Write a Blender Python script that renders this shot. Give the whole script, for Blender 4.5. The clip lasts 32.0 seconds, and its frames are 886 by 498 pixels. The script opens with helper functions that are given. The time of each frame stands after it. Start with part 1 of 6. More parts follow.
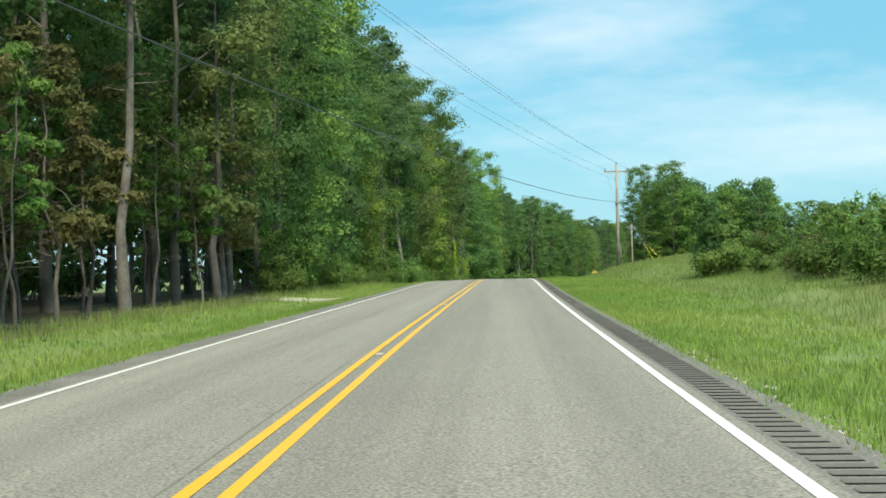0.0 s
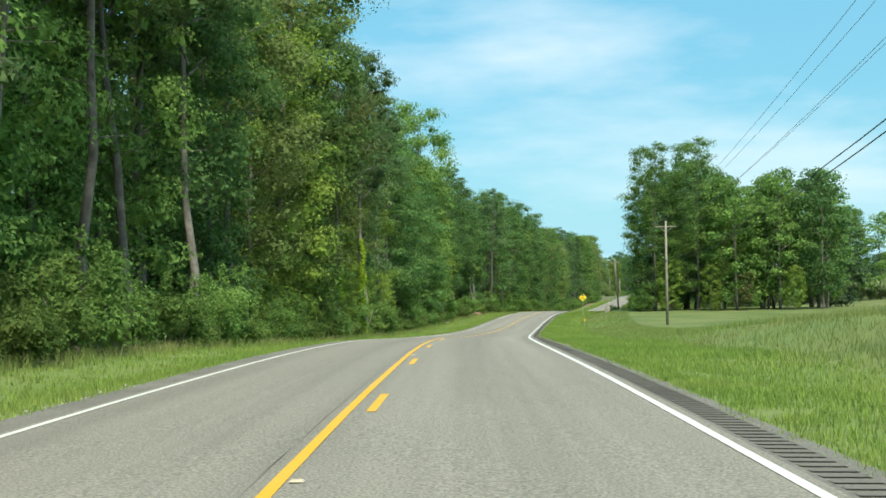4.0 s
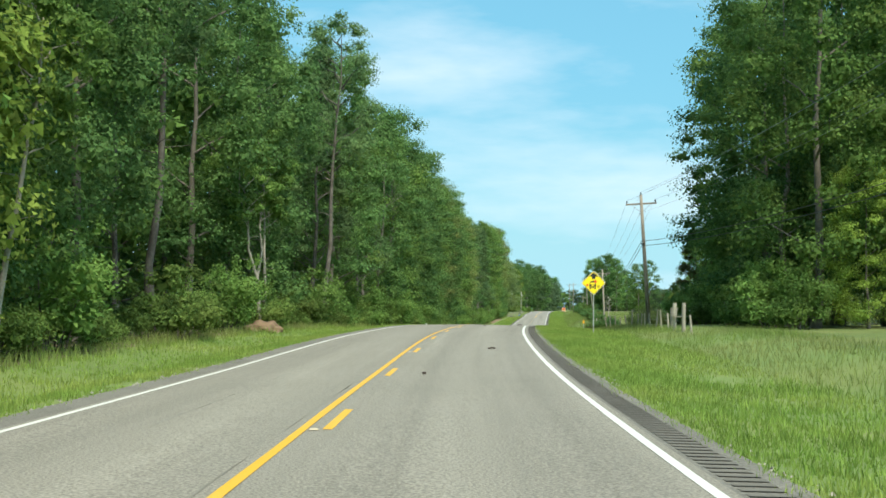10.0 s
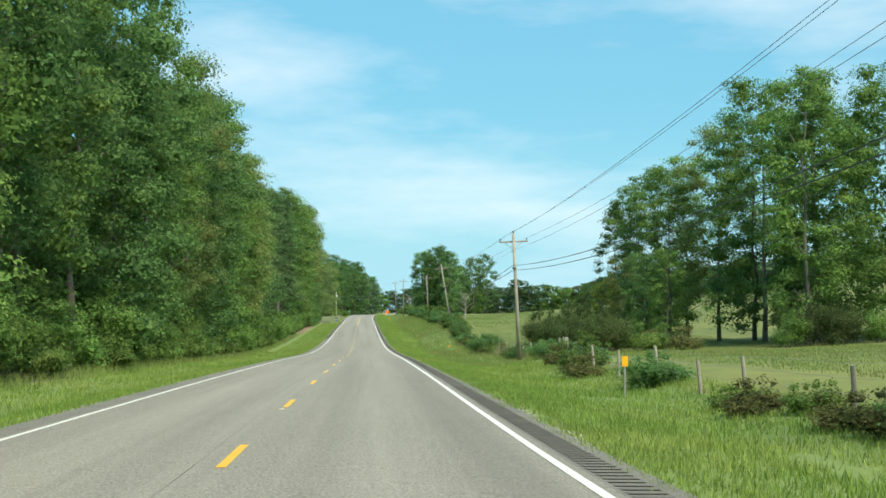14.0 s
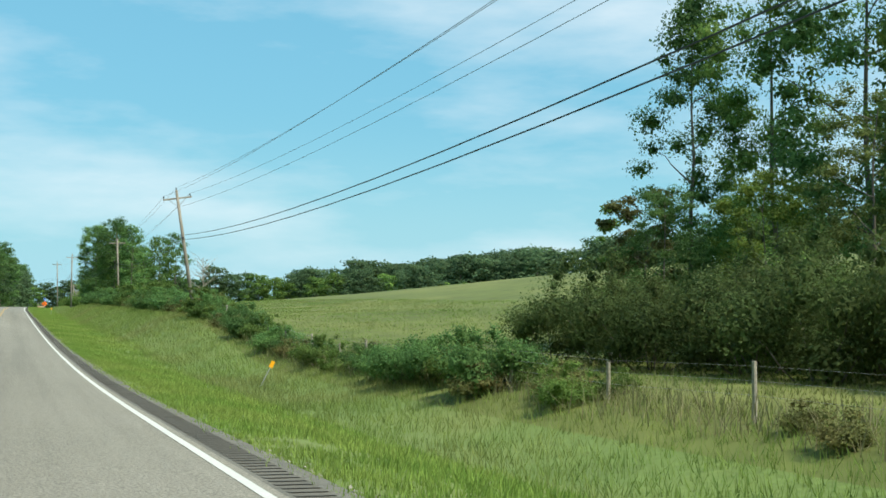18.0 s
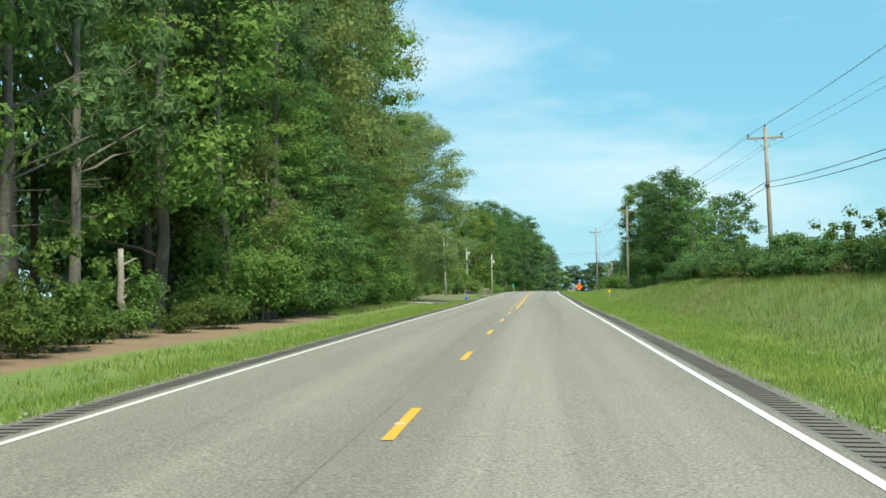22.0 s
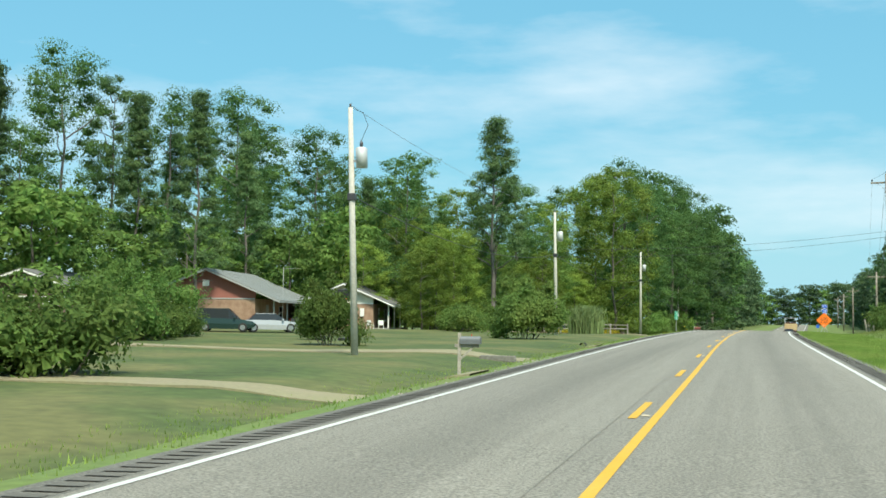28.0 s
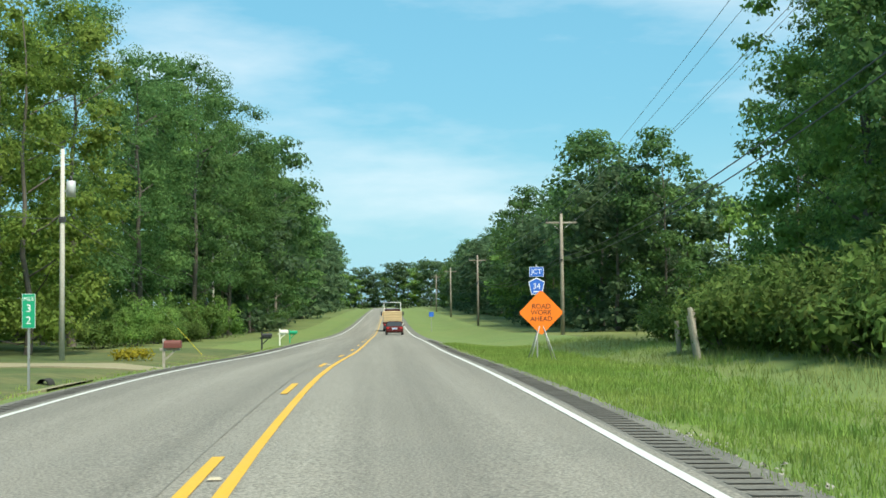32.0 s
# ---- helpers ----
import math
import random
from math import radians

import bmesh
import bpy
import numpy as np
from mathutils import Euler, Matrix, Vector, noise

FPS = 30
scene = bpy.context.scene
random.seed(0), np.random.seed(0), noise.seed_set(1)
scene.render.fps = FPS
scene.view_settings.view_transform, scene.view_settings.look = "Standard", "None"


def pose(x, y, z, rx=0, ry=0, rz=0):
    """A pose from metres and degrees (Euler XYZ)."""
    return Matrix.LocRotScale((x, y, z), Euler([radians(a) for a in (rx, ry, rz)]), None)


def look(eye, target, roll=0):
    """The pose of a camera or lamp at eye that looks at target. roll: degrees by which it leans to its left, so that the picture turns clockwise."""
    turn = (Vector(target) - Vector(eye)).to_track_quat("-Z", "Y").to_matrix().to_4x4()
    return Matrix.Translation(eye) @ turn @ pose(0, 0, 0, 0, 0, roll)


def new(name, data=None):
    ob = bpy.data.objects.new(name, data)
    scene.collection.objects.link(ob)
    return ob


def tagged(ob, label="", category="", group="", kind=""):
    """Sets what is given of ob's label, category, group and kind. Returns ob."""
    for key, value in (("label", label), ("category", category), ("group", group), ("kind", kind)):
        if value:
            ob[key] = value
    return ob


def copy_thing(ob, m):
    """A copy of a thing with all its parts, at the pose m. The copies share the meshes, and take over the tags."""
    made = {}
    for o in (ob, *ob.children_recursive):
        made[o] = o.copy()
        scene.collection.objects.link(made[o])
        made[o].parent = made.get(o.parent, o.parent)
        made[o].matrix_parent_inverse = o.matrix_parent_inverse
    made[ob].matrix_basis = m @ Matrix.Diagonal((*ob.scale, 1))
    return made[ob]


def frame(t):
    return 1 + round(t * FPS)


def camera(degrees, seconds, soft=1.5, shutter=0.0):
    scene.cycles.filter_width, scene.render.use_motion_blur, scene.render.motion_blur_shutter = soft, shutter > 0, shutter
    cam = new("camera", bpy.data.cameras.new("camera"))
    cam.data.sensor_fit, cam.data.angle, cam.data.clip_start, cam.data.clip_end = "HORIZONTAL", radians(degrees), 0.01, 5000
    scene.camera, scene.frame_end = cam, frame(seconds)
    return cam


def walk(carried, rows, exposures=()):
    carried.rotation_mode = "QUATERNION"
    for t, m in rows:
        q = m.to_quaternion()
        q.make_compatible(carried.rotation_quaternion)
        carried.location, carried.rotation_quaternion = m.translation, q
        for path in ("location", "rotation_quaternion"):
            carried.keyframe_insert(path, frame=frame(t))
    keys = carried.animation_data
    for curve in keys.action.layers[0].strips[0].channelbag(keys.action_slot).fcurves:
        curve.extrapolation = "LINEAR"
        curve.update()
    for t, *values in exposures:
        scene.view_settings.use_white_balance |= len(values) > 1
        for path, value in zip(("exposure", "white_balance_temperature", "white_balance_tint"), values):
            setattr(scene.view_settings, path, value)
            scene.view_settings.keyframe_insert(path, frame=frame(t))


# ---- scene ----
cam = camera(40.5, 32.0, soft=1.6)
# seconds, place, yaw, pitch, roll
ROWS = [
    (0, 51.40, -5.11, 4.25, 2.13, 1.15, 1.58),
    (0.5, 51.41, 6.90, 4.36, 2.40, 1.01, 1.32),
    (1, 51.44, 18.98, 4.48, 1.96, 1.05, 1.33),
    (1.5, 51.53, 30.90, 4.59, 1.31, 1.21, 1.22),
    (2, 51.64, 43.14, 4.71, 0.70, 1.49, 1.34),
    (2.5, 51.78, 55.23, 4.83, 0.14, 1.71, 1.19),
    (3, 51.93, 67.15, 4.97, -0.17, 1.87, 1.07),
    (3.5, 52.09, 78.92, 5.07, -0.36, 1.95, 0.93),
    (4, 52.24, 90.69, 5.10, -0.46, 1.91, 0.67),
    (4.5, 52.52, 102.70, 5.07, -0.54, 1.83, 0.64),
    (6.5, 54.56, 150.69, 4.15, 3.41, 2.63, 0.31),
    (7, 55.55, 162.69, 3.70, 5.59, 2.95, 0.39),
    (7.5, 56.61, 174.95, 3.28, 6.20, 3.24, 0.13),
    (8, 57.70, 187.04, 2.89, 4.79, 3.35, -0.15),
    (8.5, 58.84, 199.30, 2.54, 1.75, 3.24, -0.41),
    (9, 60.02, 211.56, 2.22, -1.55, 3.03, -0.59),
    (9.5, 61.25, 223.73, 1.96, -4.32, 2.86, -0.60),
    (10, 62.61, 235.98, 1.81, -6.23, 2.77, -0.56),
    (10.5, 64.06, 248.14, 1.78, -7.47, 2.74, -0.46),
    (11, 65.62, 260.22, 1.80, -8.38, 2.89, -0.28),
    (11.5, 67.29, 272.22, 1.90, -9.16, 3.01, -0.16),
    (12, 69.13, 284.37, 2.04, -9.88, 3.08, -0.03),
    (12.5, 71.17, 296.86, 2.10, -10.54, 3.21, 0.11),
    (13, 73.41, 309.36, 2.12, -11.33, 3.11, 0.29),
    (13.5, 75.72, 321.80, 2.04, -12.72, 3.04, 0.24),
    (14, 78.08, 334.16, 1.82, -15.21, 2.95, 0.11),
    (14.5, 80.52, 346.60, 1.55, -18.62, 2.89, -0.02),
    (16.5, 90.32, 394.50, 0.60, -26.64, 2.70, 0.12),
    (17, 93.11, 407.71, 0.30, -27.88, 2.76, -0.09),
    (17.5, 95.85, 420.69, -0.02, -29.56, 2.91, -0.30),
    (18, 98.62, 433.82, -0.36, -31.14, 3.00, -0.34),
    (18.5, 101.41, 447.36, -0.63, -32.32, 2.97, -0.24),
    (19, 104.13, 460.82, -0.85, -32.09, 2.92, -0.37),
    (19.5, 106.80, 473.94, -0.97, -30.15, 2.78, -0.21),
    (20, 109.50, 487.15, -1.00, -24.85, 2.59, 0.04),
    (20.5, 112.18, 501.00, -0.97, -16.54, 2.11, 0.63),
    (21, 114.71, 514.14, -0.88, -10.89, 1.90, 0.73),
    (21.5, 117.15, 526.87, -0.74, -8.71, 2.03, 0.56),
    (22, 119.52, 539.20, -0.60, -6.92, 2.26, 0.45),
    (22.5, 121.96, 551.93, -0.44, -4.43, 2.51, 0.22),
    (23, 124.37, 564.41, -0.29, -2.04, 2.81, 0.11),
    (23.5, 126.83, 576.98, -0.15, -0.46, 3.01, -0.18),
    (24, 129.33, 589.79, -0.02, -0.12, 3.21, -0.25),
    (24.5, 131.93, 602.36, 0.10, -0.41, 3.41, -0.12),
    (25, 134.59, 615.17, 0.23, -0.42, 3.47, -0.18),
    (25.5, 137.07, 627.10, 0.37, 0.31, 3.42, -0.42),
    (26, 139.67, 639.58, 0.53, 1.67, 3.42, -0.38),
    (26.5, 142.11, 651.35, 0.67, 2.76, 3.49, -0.38),
    (28.5, 151.74, 697.31, 1.19, 1.48, 3.29, -1.01),
    (29, 154.29, 709.19, 1.32, 0.17, 3.29, -1.00),
    (29.5, 156.82, 721.14, 1.43, -1.89, 3.25, -0.70),
    (30, 159.32, 733.00, 1.54, -4.94, 3.07, -0.44),
    (30.5, 161.83, 744.63, 1.62, -8.46, 2.88, -0.16),
    (31, 164.36, 756.09, 1.69, -11.61, 2.75, 0.28),
    (31.5, 166.87, 767.15, 1.75, -14.51, 2.68, 0.41),
    (32, 169.43, 778.05, 1.79, -17.49, 2.63, 0.57),
]
walk(cam, [(t, pose(x, y, z, 90 + pitch, roll, yaw)) for t, x, y, z, yaw, pitch, roll in ROWS],
     ((0, 0.45), (7, 0.5), (11, 0.5), (14, 0.46), (17, 0.42), (18.5, 0.30), (19.5, 0.30), (21, 0.38), (23, 0.48), (26, 0.47), (28.6, 0.38), (32, 0.42)))

# ---- world, sun, exposure ----
SUN_DIR = Vector((0.20, -0.63, 0.98)).normalized()      # from the ground towards the sun
world = bpy.data.worlds.new("sky")
scene.world = world
world.use_nodes = True
wn, wl = world.node_tree.nodes, world.node_tree.links
wn.clear()
w_out = wn.new("ShaderNodeOutputWorld")
w_bg = wn.new("ShaderNodeBackground")
w_sky = wn.new("ShaderNodeTexSky")
w_sky.sky_type, w_sky.sun_disc = "NISHITA", False
w_sky.sun_elevation = math.asin(SUN_DIR.z)
w_sky.sun_rotation = math.atan2(SUN_DIR.x, SUN_DIR.y)
w_sky.air_density, w_sky.dust_density, w_sky.ozone_density = 1.0, 2.4, 2.0
w_co = wn.new("ShaderNodeTexCoord")
w_map = wn.new("ShaderNodeMapping")
w_map.inputs["Scale"].default_value = (1.0, 1.0, 4.0)
w_map.inputs["Rotation"].default_value = (0.10, 0.05, 0.3)
w_noise = wn.new("ShaderNodeTexNoise")
w_noise.inputs["Scale"].default_value, w_noise.inputs["Detail"].default_value, w_noise.inputs["Roughness"].default_value = 3.2, 7.0, 0.55
w_ramp = wn.new("ShaderNodeValToRGB")
w_ramp.color_ramp.elements[0].position, w_ramp.color_ramp.elements[1].position = 0.45, 0.82
w_mix = wn.new("ShaderNodeMixRGB")
w_mix.inputs["Color2"].default_value = (6.6, 7.1, 7.3, 1)
w_amt = wn.new("ShaderNodeMath")
w_amt.operation = "MULTIPLY"
w_amt.inputs[1].default_value = 0.75
w_tint = wn.new("ShaderNodeMixRGB")
w_tint.blend_type = "MULTIPLY"
w_tint.inputs["Fac"].default_value = 1.0
w_tint.inputs["Color2"].default_value = (0.80, 1.09, 1.01, 1)
wl.new(w_co.outputs["Generated"], w_map.inputs["Vector"])
wl.new(w_map.outputs["Vector"], w_noise.inputs["Vector"])
wl.new(w_noise.outputs["Fac"], w_ramp.inputs["Fac"])
wl.new(w_ramp.outputs["Color"], w_amt.inputs[0])
wl.new(w_amt.outputs[0], w_mix.inputs["Fac"])
wl.new(w_sky.outputs["Color"], w_tint.inputs["Color1"])
w_haze = wn.new("ShaderNodeMixRGB")
w_haze.inputs["Fac"].default_value = 0.5
w_haze.inputs["Color2"].default_value = (1.4, 4.55, 6.2, 1)
wl.new(w_tint.outputs["Color"], w_haze.inputs["Color1"])
# the air whitens towards the horizon
w_sep = wn.new("ShaderNodeSeparateXYZ")
w_low = wn.new("ShaderNodeMapRange")
w_low.interpolation_type = "SMOOTHSTEP"
w_low.inputs["From Min"].default_value, w_low.inputs["From Max"].default_value = -0.02, 0.17
w_low.inputs["To Min"].default_value, w_low.inputs["To Max"].default_value = 0.75, 0.0
w_pale = wn.new("ShaderNodeMixRGB")
w_pale.inputs["Color2"].default_value = (3.5, 5.9, 6.6, 1)
wl.new(w_co.outputs["Generated"], w_sep.inputs["Vector"])
wl.new(w_sep.outputs["Z"], w_low.inputs["Value"])
wl.new(w_low.outputs["Result"], w_pale.inputs["Fac"])
wl.new(w_haze.outputs["Color"], w_pale.inputs["Color1"])
wl.new(w_pale.outputs["Color"], w_mix.inputs["Color1"])
wl.new(w_mix.outputs["Color"], w_bg.inputs["Color"])
w_bg.inputs["Strength"].default_value = 0.118
wl.new(w_bg.outputs["Background"], w_out.inputs["Surface"])

sun_data = bpy.data.lights.new("sun", "SUN")
sun_data.energy, sun_data.angle, sun_data.color = 4.5, radians(9.0), (1.0, 0.945, 0.755)
sun = new("sun", sun_data)
sun.matrix_world = look(SUN_DIR * 100, (0, 0, 0))


# ---- materials ----
def mat(name, base, rough=0.8, metal=0.0, vary=0.25, scale=3.0, fine=40.0, bump=0.0, per_island=0.0, per_object=0.0, translucent=0.0, second=None, amount=0.5, spec=0.5, coord="Object", bigw=1.0):
    """Principled material whose colour varies at two scales, and by piece."""
    m = bpy.data.materials.new(name)
    m.use_nodes = True
    n, l = m.node_tree.nodes, m.node_tree.links
    p = n["Principled BSDF"]
    p.inputs["Roughness"].default_value, p.inputs["Metallic"].default_value = rough, metal
    p.inputs["Specular IOR Level"].default_value = spec
    co = n.new("ShaderNodeTexCoord")
    geo = n.new("ShaderNodeNewGeometry")
    vec = co.outputs[coord] if coord != "World" else geo.outputs["Position"]
    big, small = n.new("ShaderNodeTexNoise"), n.new("ShaderNodeTexNoise")
    for t, s, d in ((big, scale, 3.0), (small, fine, 4.0)):
        t.inputs["Scale"].default_value, t.inputs["Detail"].default_value = s, d
        l.new(vec, t.inputs["Vector"])
    add = n.new("ShaderNodeMath")
    add.operation = "ADD"
    wei = n.new("ShaderNodeMapRange")
    wei.inputs["To Min"].default_value, wei.inputs["To Max"].default_value = 0.5 - 0.5 * bigw, 0.5 + 0.5 * bigw
    l.new(big.outputs["Fac"], wei.inputs["Value"])
    l.new(wei.outputs["Result"], add.inputs[0])
    l.new(small.outputs["Fac"], add.inputs[1])
    ran = n.new("ShaderNodeMapRange")
    ran.inputs["From Min"].default_value, ran.inputs["From Max"].default_value = 0.6, 1.4
    ran.inputs["To Min"].default_value, ran.inputs["To Max"].default_value = 1 - vary, 1 + vary
    l.new(add.outputs[0], ran.inputs["Value"])
    value = ran.outputs["Result"]
    for amt, out in ((per_island, geo.outputs["Random Per Island"]), (per_object, None)):
        if amt:
            if out is None:
                out = n.new("ShaderNodeObjectInfo").outputs["Random"]
            r2 = n.new("ShaderNodeMapRange")
            r2.inputs["To Min"].default_value, r2.inputs["To Max"].default_value = 1 - amt, 1 + amt
            l.new(out, r2.inputs["Value"])
            mu = n.new("ShaderNodeMath")
            mu.operation = "MULTIPLY"
            l.new(value, mu.inputs[0])
            l.new(r2.outputs["Result"], mu.inputs[1])
            value = mu.outputs[0]
    mix = n.new("ShaderNodeMixRGB")
    mix.inputs["Color1"].default_value = (*base, 1)
    mix.inputs["Color2"].default_value = (*(second or base), 1)
    r3 = n.new("ShaderNodeMapRange")
    r3.inputs["From Min"].default_value, r3.inputs["From Max"].default_value = 0.42, 0.62
    r3.inputs["To Max"].default_value = amount
    l.new(big.outputs["Fac"], r3.inputs["Value"])
    l.new(r3.outputs["Result"], mix.inputs["Fac"])
    sc = n.new("ShaderNodeVectorMath")
    sc.operation = "SCALE"
    l.new(mix.outputs["Color"], sc.inputs[0])
    l.new(value, sc.inputs["Scale"])
    l.new(sc.outputs["Vector"], p.inputs["Base Color"])
    if bump:
        b = n.new("ShaderNodeBump")
        b.inputs["Strength"].default_value, b.inputs["Distance"].default_value = bump, 0.02
        l.new(small.outputs["Fac"], b.inputs["Height"])
        l.new(b.outputs["Normal"], p.inputs["Normal"])
    if translucent:
        tr, ms = n.new("ShaderNodeBsdfTranslucent"), n.new("ShaderNodeMixShader")
        ms.inputs["Fac"].default_value = translucent
        l.new(sc.outputs["Vector"], tr.inputs["Color"])
        l.new(p.outputs["BSDF"], ms.inputs[1])
        l.new(tr.outputs["BSDF"], ms.inputs[2])
        l.new(ms.outputs["Shader"], n["Material Output"].inputs["Surface"])
    return m


ASPHALT = mat("asphalt", (0.21, 0.196, 0.167), 0.85, vary=1.0, scale=0.25, fine=34.0, bump=0.9, second=(0.196, 0.182, 0.157), coord="World", bigw=0.12)
# wear drawn out along the lanes
an, al = ASPHALT.node_tree.nodes, ASPHALT.node_tree.links
a_uv = an.new("ShaderNodeUVMap")
a_uv.uv_map = "along"
a_col = an["Principled BSDF"].inputs["Base Color"].links[0].from_socket
for sx, sy, lo, hi in ((0.75, 0.010, 0.80, 1.18), (5.0, 0.05, 0.95, 1.05)):
    a_map, a_noise, a_ran, a_mul = an.new("ShaderNodeMapping"), an.new("ShaderNodeTexNoise"), an.new("ShaderNodeMapRange"), an.new("ShaderNodeVectorMath")
    a_map.inputs["Scale"].default_value = (sx, sy, 1)
    a_noise.inputs["Scale"].default_value, a_noise.inputs["Detail"].default_value = 1.0, 3.0
    a_ran.inputs["From Min"].default_value, a_ran.inputs["From Max"].default_value = 0.3, 0.7
    a_ran.inputs["To Min"].default_value, a_ran.inputs["To Max"].default_value = lo, hi
    a_mul.operation = "SCALE"
    al.new(a_uv.outputs["UV"], a_map.inputs["Vector"])
    al.new(a_map.outputs["Vector"], a_noise.inputs["Vector"])
    al.new(a_noise.outputs["Fac"], a_ran.inputs["Value"])
    al.new(a_col, a_mul.inputs[0])
    al.new(a_ran.outputs["Result"], a_mul.inputs["Scale"])
    a_col = a_mul.outputs["Vector"]
al.new(a_col, an["Principled BSDF"].inputs["Base Color"])
SHOULDER = mat("shoulder_asphalt", (0.142, 0.135, 0.118), 0.9, vary=0.8, scale=0.8, fine=30.0, bump=0.7, second=(0.15, 0.142, 0.125), coord="World", bigw=0.35)
SEAM = mat("crack_sealer", (0.18, 0.17, 0.145), 0.8, vary=0.2, scale=2, coord="World")
WHITE_LINE = mat("white_road_paint", (0.60, 0.60, 0.575), 0.6, vary=0.16, scale=1.2, fine=30, second=(0.49, 0.49, 0.46), coord="World")
YELLOW_LINE = mat("yellow_road_paint", (0.63, 0.355, 0.02), 0.6, vary=0.16, scale=1.2, fine=30, second=(0.52, 0.30, 0.04), coord="World")
GRAVEL = mat("gravel", (0.30, 0.285, 0.25), 0.95, vary=0.35, scale=2, fine=14, bump=0.6, coord="World")
GROUND = mat("grassy_ground", (0.09, 0.132, 0.028), 0.95, vary=0.3, scale=0.12, fine=2.2, bump=0.7, second=(0.125, 0.138, 0.04), amount=0.7, coord="World")
VERGE = mat("verge_turf", (0.128, 0.188, 0.045), 0.95, vary=0.32, scale=0.22, fine=5.0, bump=0.9, second=(0.128, 0.155, 0.042), amount=0.8, coord="World")
PASTURE = mat("pasture_turf", (0.105, 0.13, 0.026), 0.95, vary=0.38, scale=0.05, fine=0.55, bump=0.8, second=(0.13, 0.138, 0.034), amount=0.8, coord="World")
LAWN = mat("lawn_turf", (0.072, 0.104, 0.026), 0.95, vary=0.5, scale=0.16, fine=2.2, bump=0.7, second=(0.112, 0.108, 0.038), amount=0.9, coord="World")
GRASS = mat("grass", (0.23, 0.345, 0.075), 0.8, vary=0.3, scale=0.15, fine=1.2, per_island=0.3, translucent=0.45, second=(0.27, 0.32, 0.085), amount=0.7, coord="World", spec=0.2)
TALL_GRASS = mat("tall_meadow_grass", (0.24, 0.33, 0.088), 0.85, vary=0.3, scale=0.1, fine=1.0, per_island=0.3, translucent=0.5, second=(0.23, 0.24, 0.095), amount=0.8, coord="World", spec=0.2)
LITTER = mat("leaf_litter", (0.115, 0.08, 0.05), 0.95, vary=0.45, scale=0.4, fine=6, bump=0.7, second=(0.10, 0.105, 0.045), coord="World")
BARE = mat("red_brown_earth", (0.21, 0.14, 0.085), 0.95, vary=0.4, scale=0.5, fine=6, bump=0.6, second=(0.15, 0.115, 0.065), coord="World")
BARK = mat("grey_bark", (0.125, 0.112, 0.095), 0.9, vary=0.35, scale=1.2, fine=9, bump=0.8, second=(0.17, 0.15, 0.13), per_object=0.25)
OAK_BARK = mat("dark_oak_bark", (0.085, 0.07, 0.055), 0.95, vary=0.4, scale=1.5, fine=8, bump=1.0, second=(0.13, 0.115, 0.095))
PALE_BARK = mat("pale_bark", (0.30, 0.28, 0.245), 0.9, vary=0.35, scale=1.5, fine=9, bump=0.6, second=(0.22, 0.2, 0.17))
PINE_BARK = mat("pine_bark", (0.118, 0.106, 0.094), 0.9, vary=0.4, scale=1.5, fine=7, bump=0.9, second=(0.16, 0.148, 0.132), per_object=0.2)


def leaf_mat(name, base, second, isl=0.3, obj=0.28):
    return mat(name, base, 0.7, vary=0.3, scale=0.3, fine=1.6, per_island=isl, per_object=obj, translucent=0.5, second=second, amount=0.7, spec=0.15)


LEAF = leaf_mat("oak_leaf", (0.142, 0.258, 0.066), (0.19, 0.275, 0.07))
LEAF_DARK = leaf_mat("dark_leaf", (0.105, 0.208, 0.07), (0.145, 0.238, 0.07))
LEAF_LIGHT = leaf_mat("light_leaf", (0.20, 0.30, 0.06), (0.24, 0.305, 0.065))
LEAF_OLIVE = leaf_mat("olive_leaf", (0.165, 0.23, 0.075), (0.20, 0.225, 0.076))
LEAF_WILLOW = leaf_mat("willow_oak_leaf", (0.21, 0.30, 0.12), (0.24, 0.30, 0.11))
SCRUB = leaf_mat("scrub_leaf", (0.085, 0.13, 0.044), (0.112, 0.135, 0.048))
LEAF_BROWN = leaf_mat("browning_leaf", (0.15, 0.165, 0.06), (0.18, 0.15, 0.062))
NEEDLE = leaf_mat("pine_needle", (0.12, 0.205, 0.085), (0.155, 0.23, 0.085))
SHRUB = leaf_mat("shrub_leaf", (0.125, 0.205, 0.052), (0.165, 0.215, 0.058))
VINE = leaf_mat("vine_leaf", (0.30, 0.43, 0.04), (0.33, 0.43, 0.045))
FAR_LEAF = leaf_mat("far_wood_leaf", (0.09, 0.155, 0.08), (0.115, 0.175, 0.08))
POLE_WOOD = mat("weathered_pole_wood", (0.26, 0.23, 0.19), 0.9, vary=0.3, scale=1.0, fine=12, bump=0.4, second=(0.34, 0.31, 0.27), per_object=0.15)
POST_WOOD = mat("silvered_post_wood", (0.36, 0.33, 0.28), 0.9, vary=0.35, scale=2.0, fine=14, bump=0.5, second=(0.24, 0.21, 0.18), per_object=0.2)
WIRE = mat("wire", (0.05, 0.05, 0.055), 0.5, vary=0.1)
WIRE_LIGHT = mat("bare_wire", (0.20, 0.21, 0.22), 0.5, vary=0.1)
STEEL = mat("galvanised_steel", (0.42, 0.43, 0.43), 0.5, 0.6, vary=0.15, scale=4)
METAL_GREY = mat("grey_equipment", (0.55, 0.57, 0.58), 0.5, 0.2, vary=0.1)


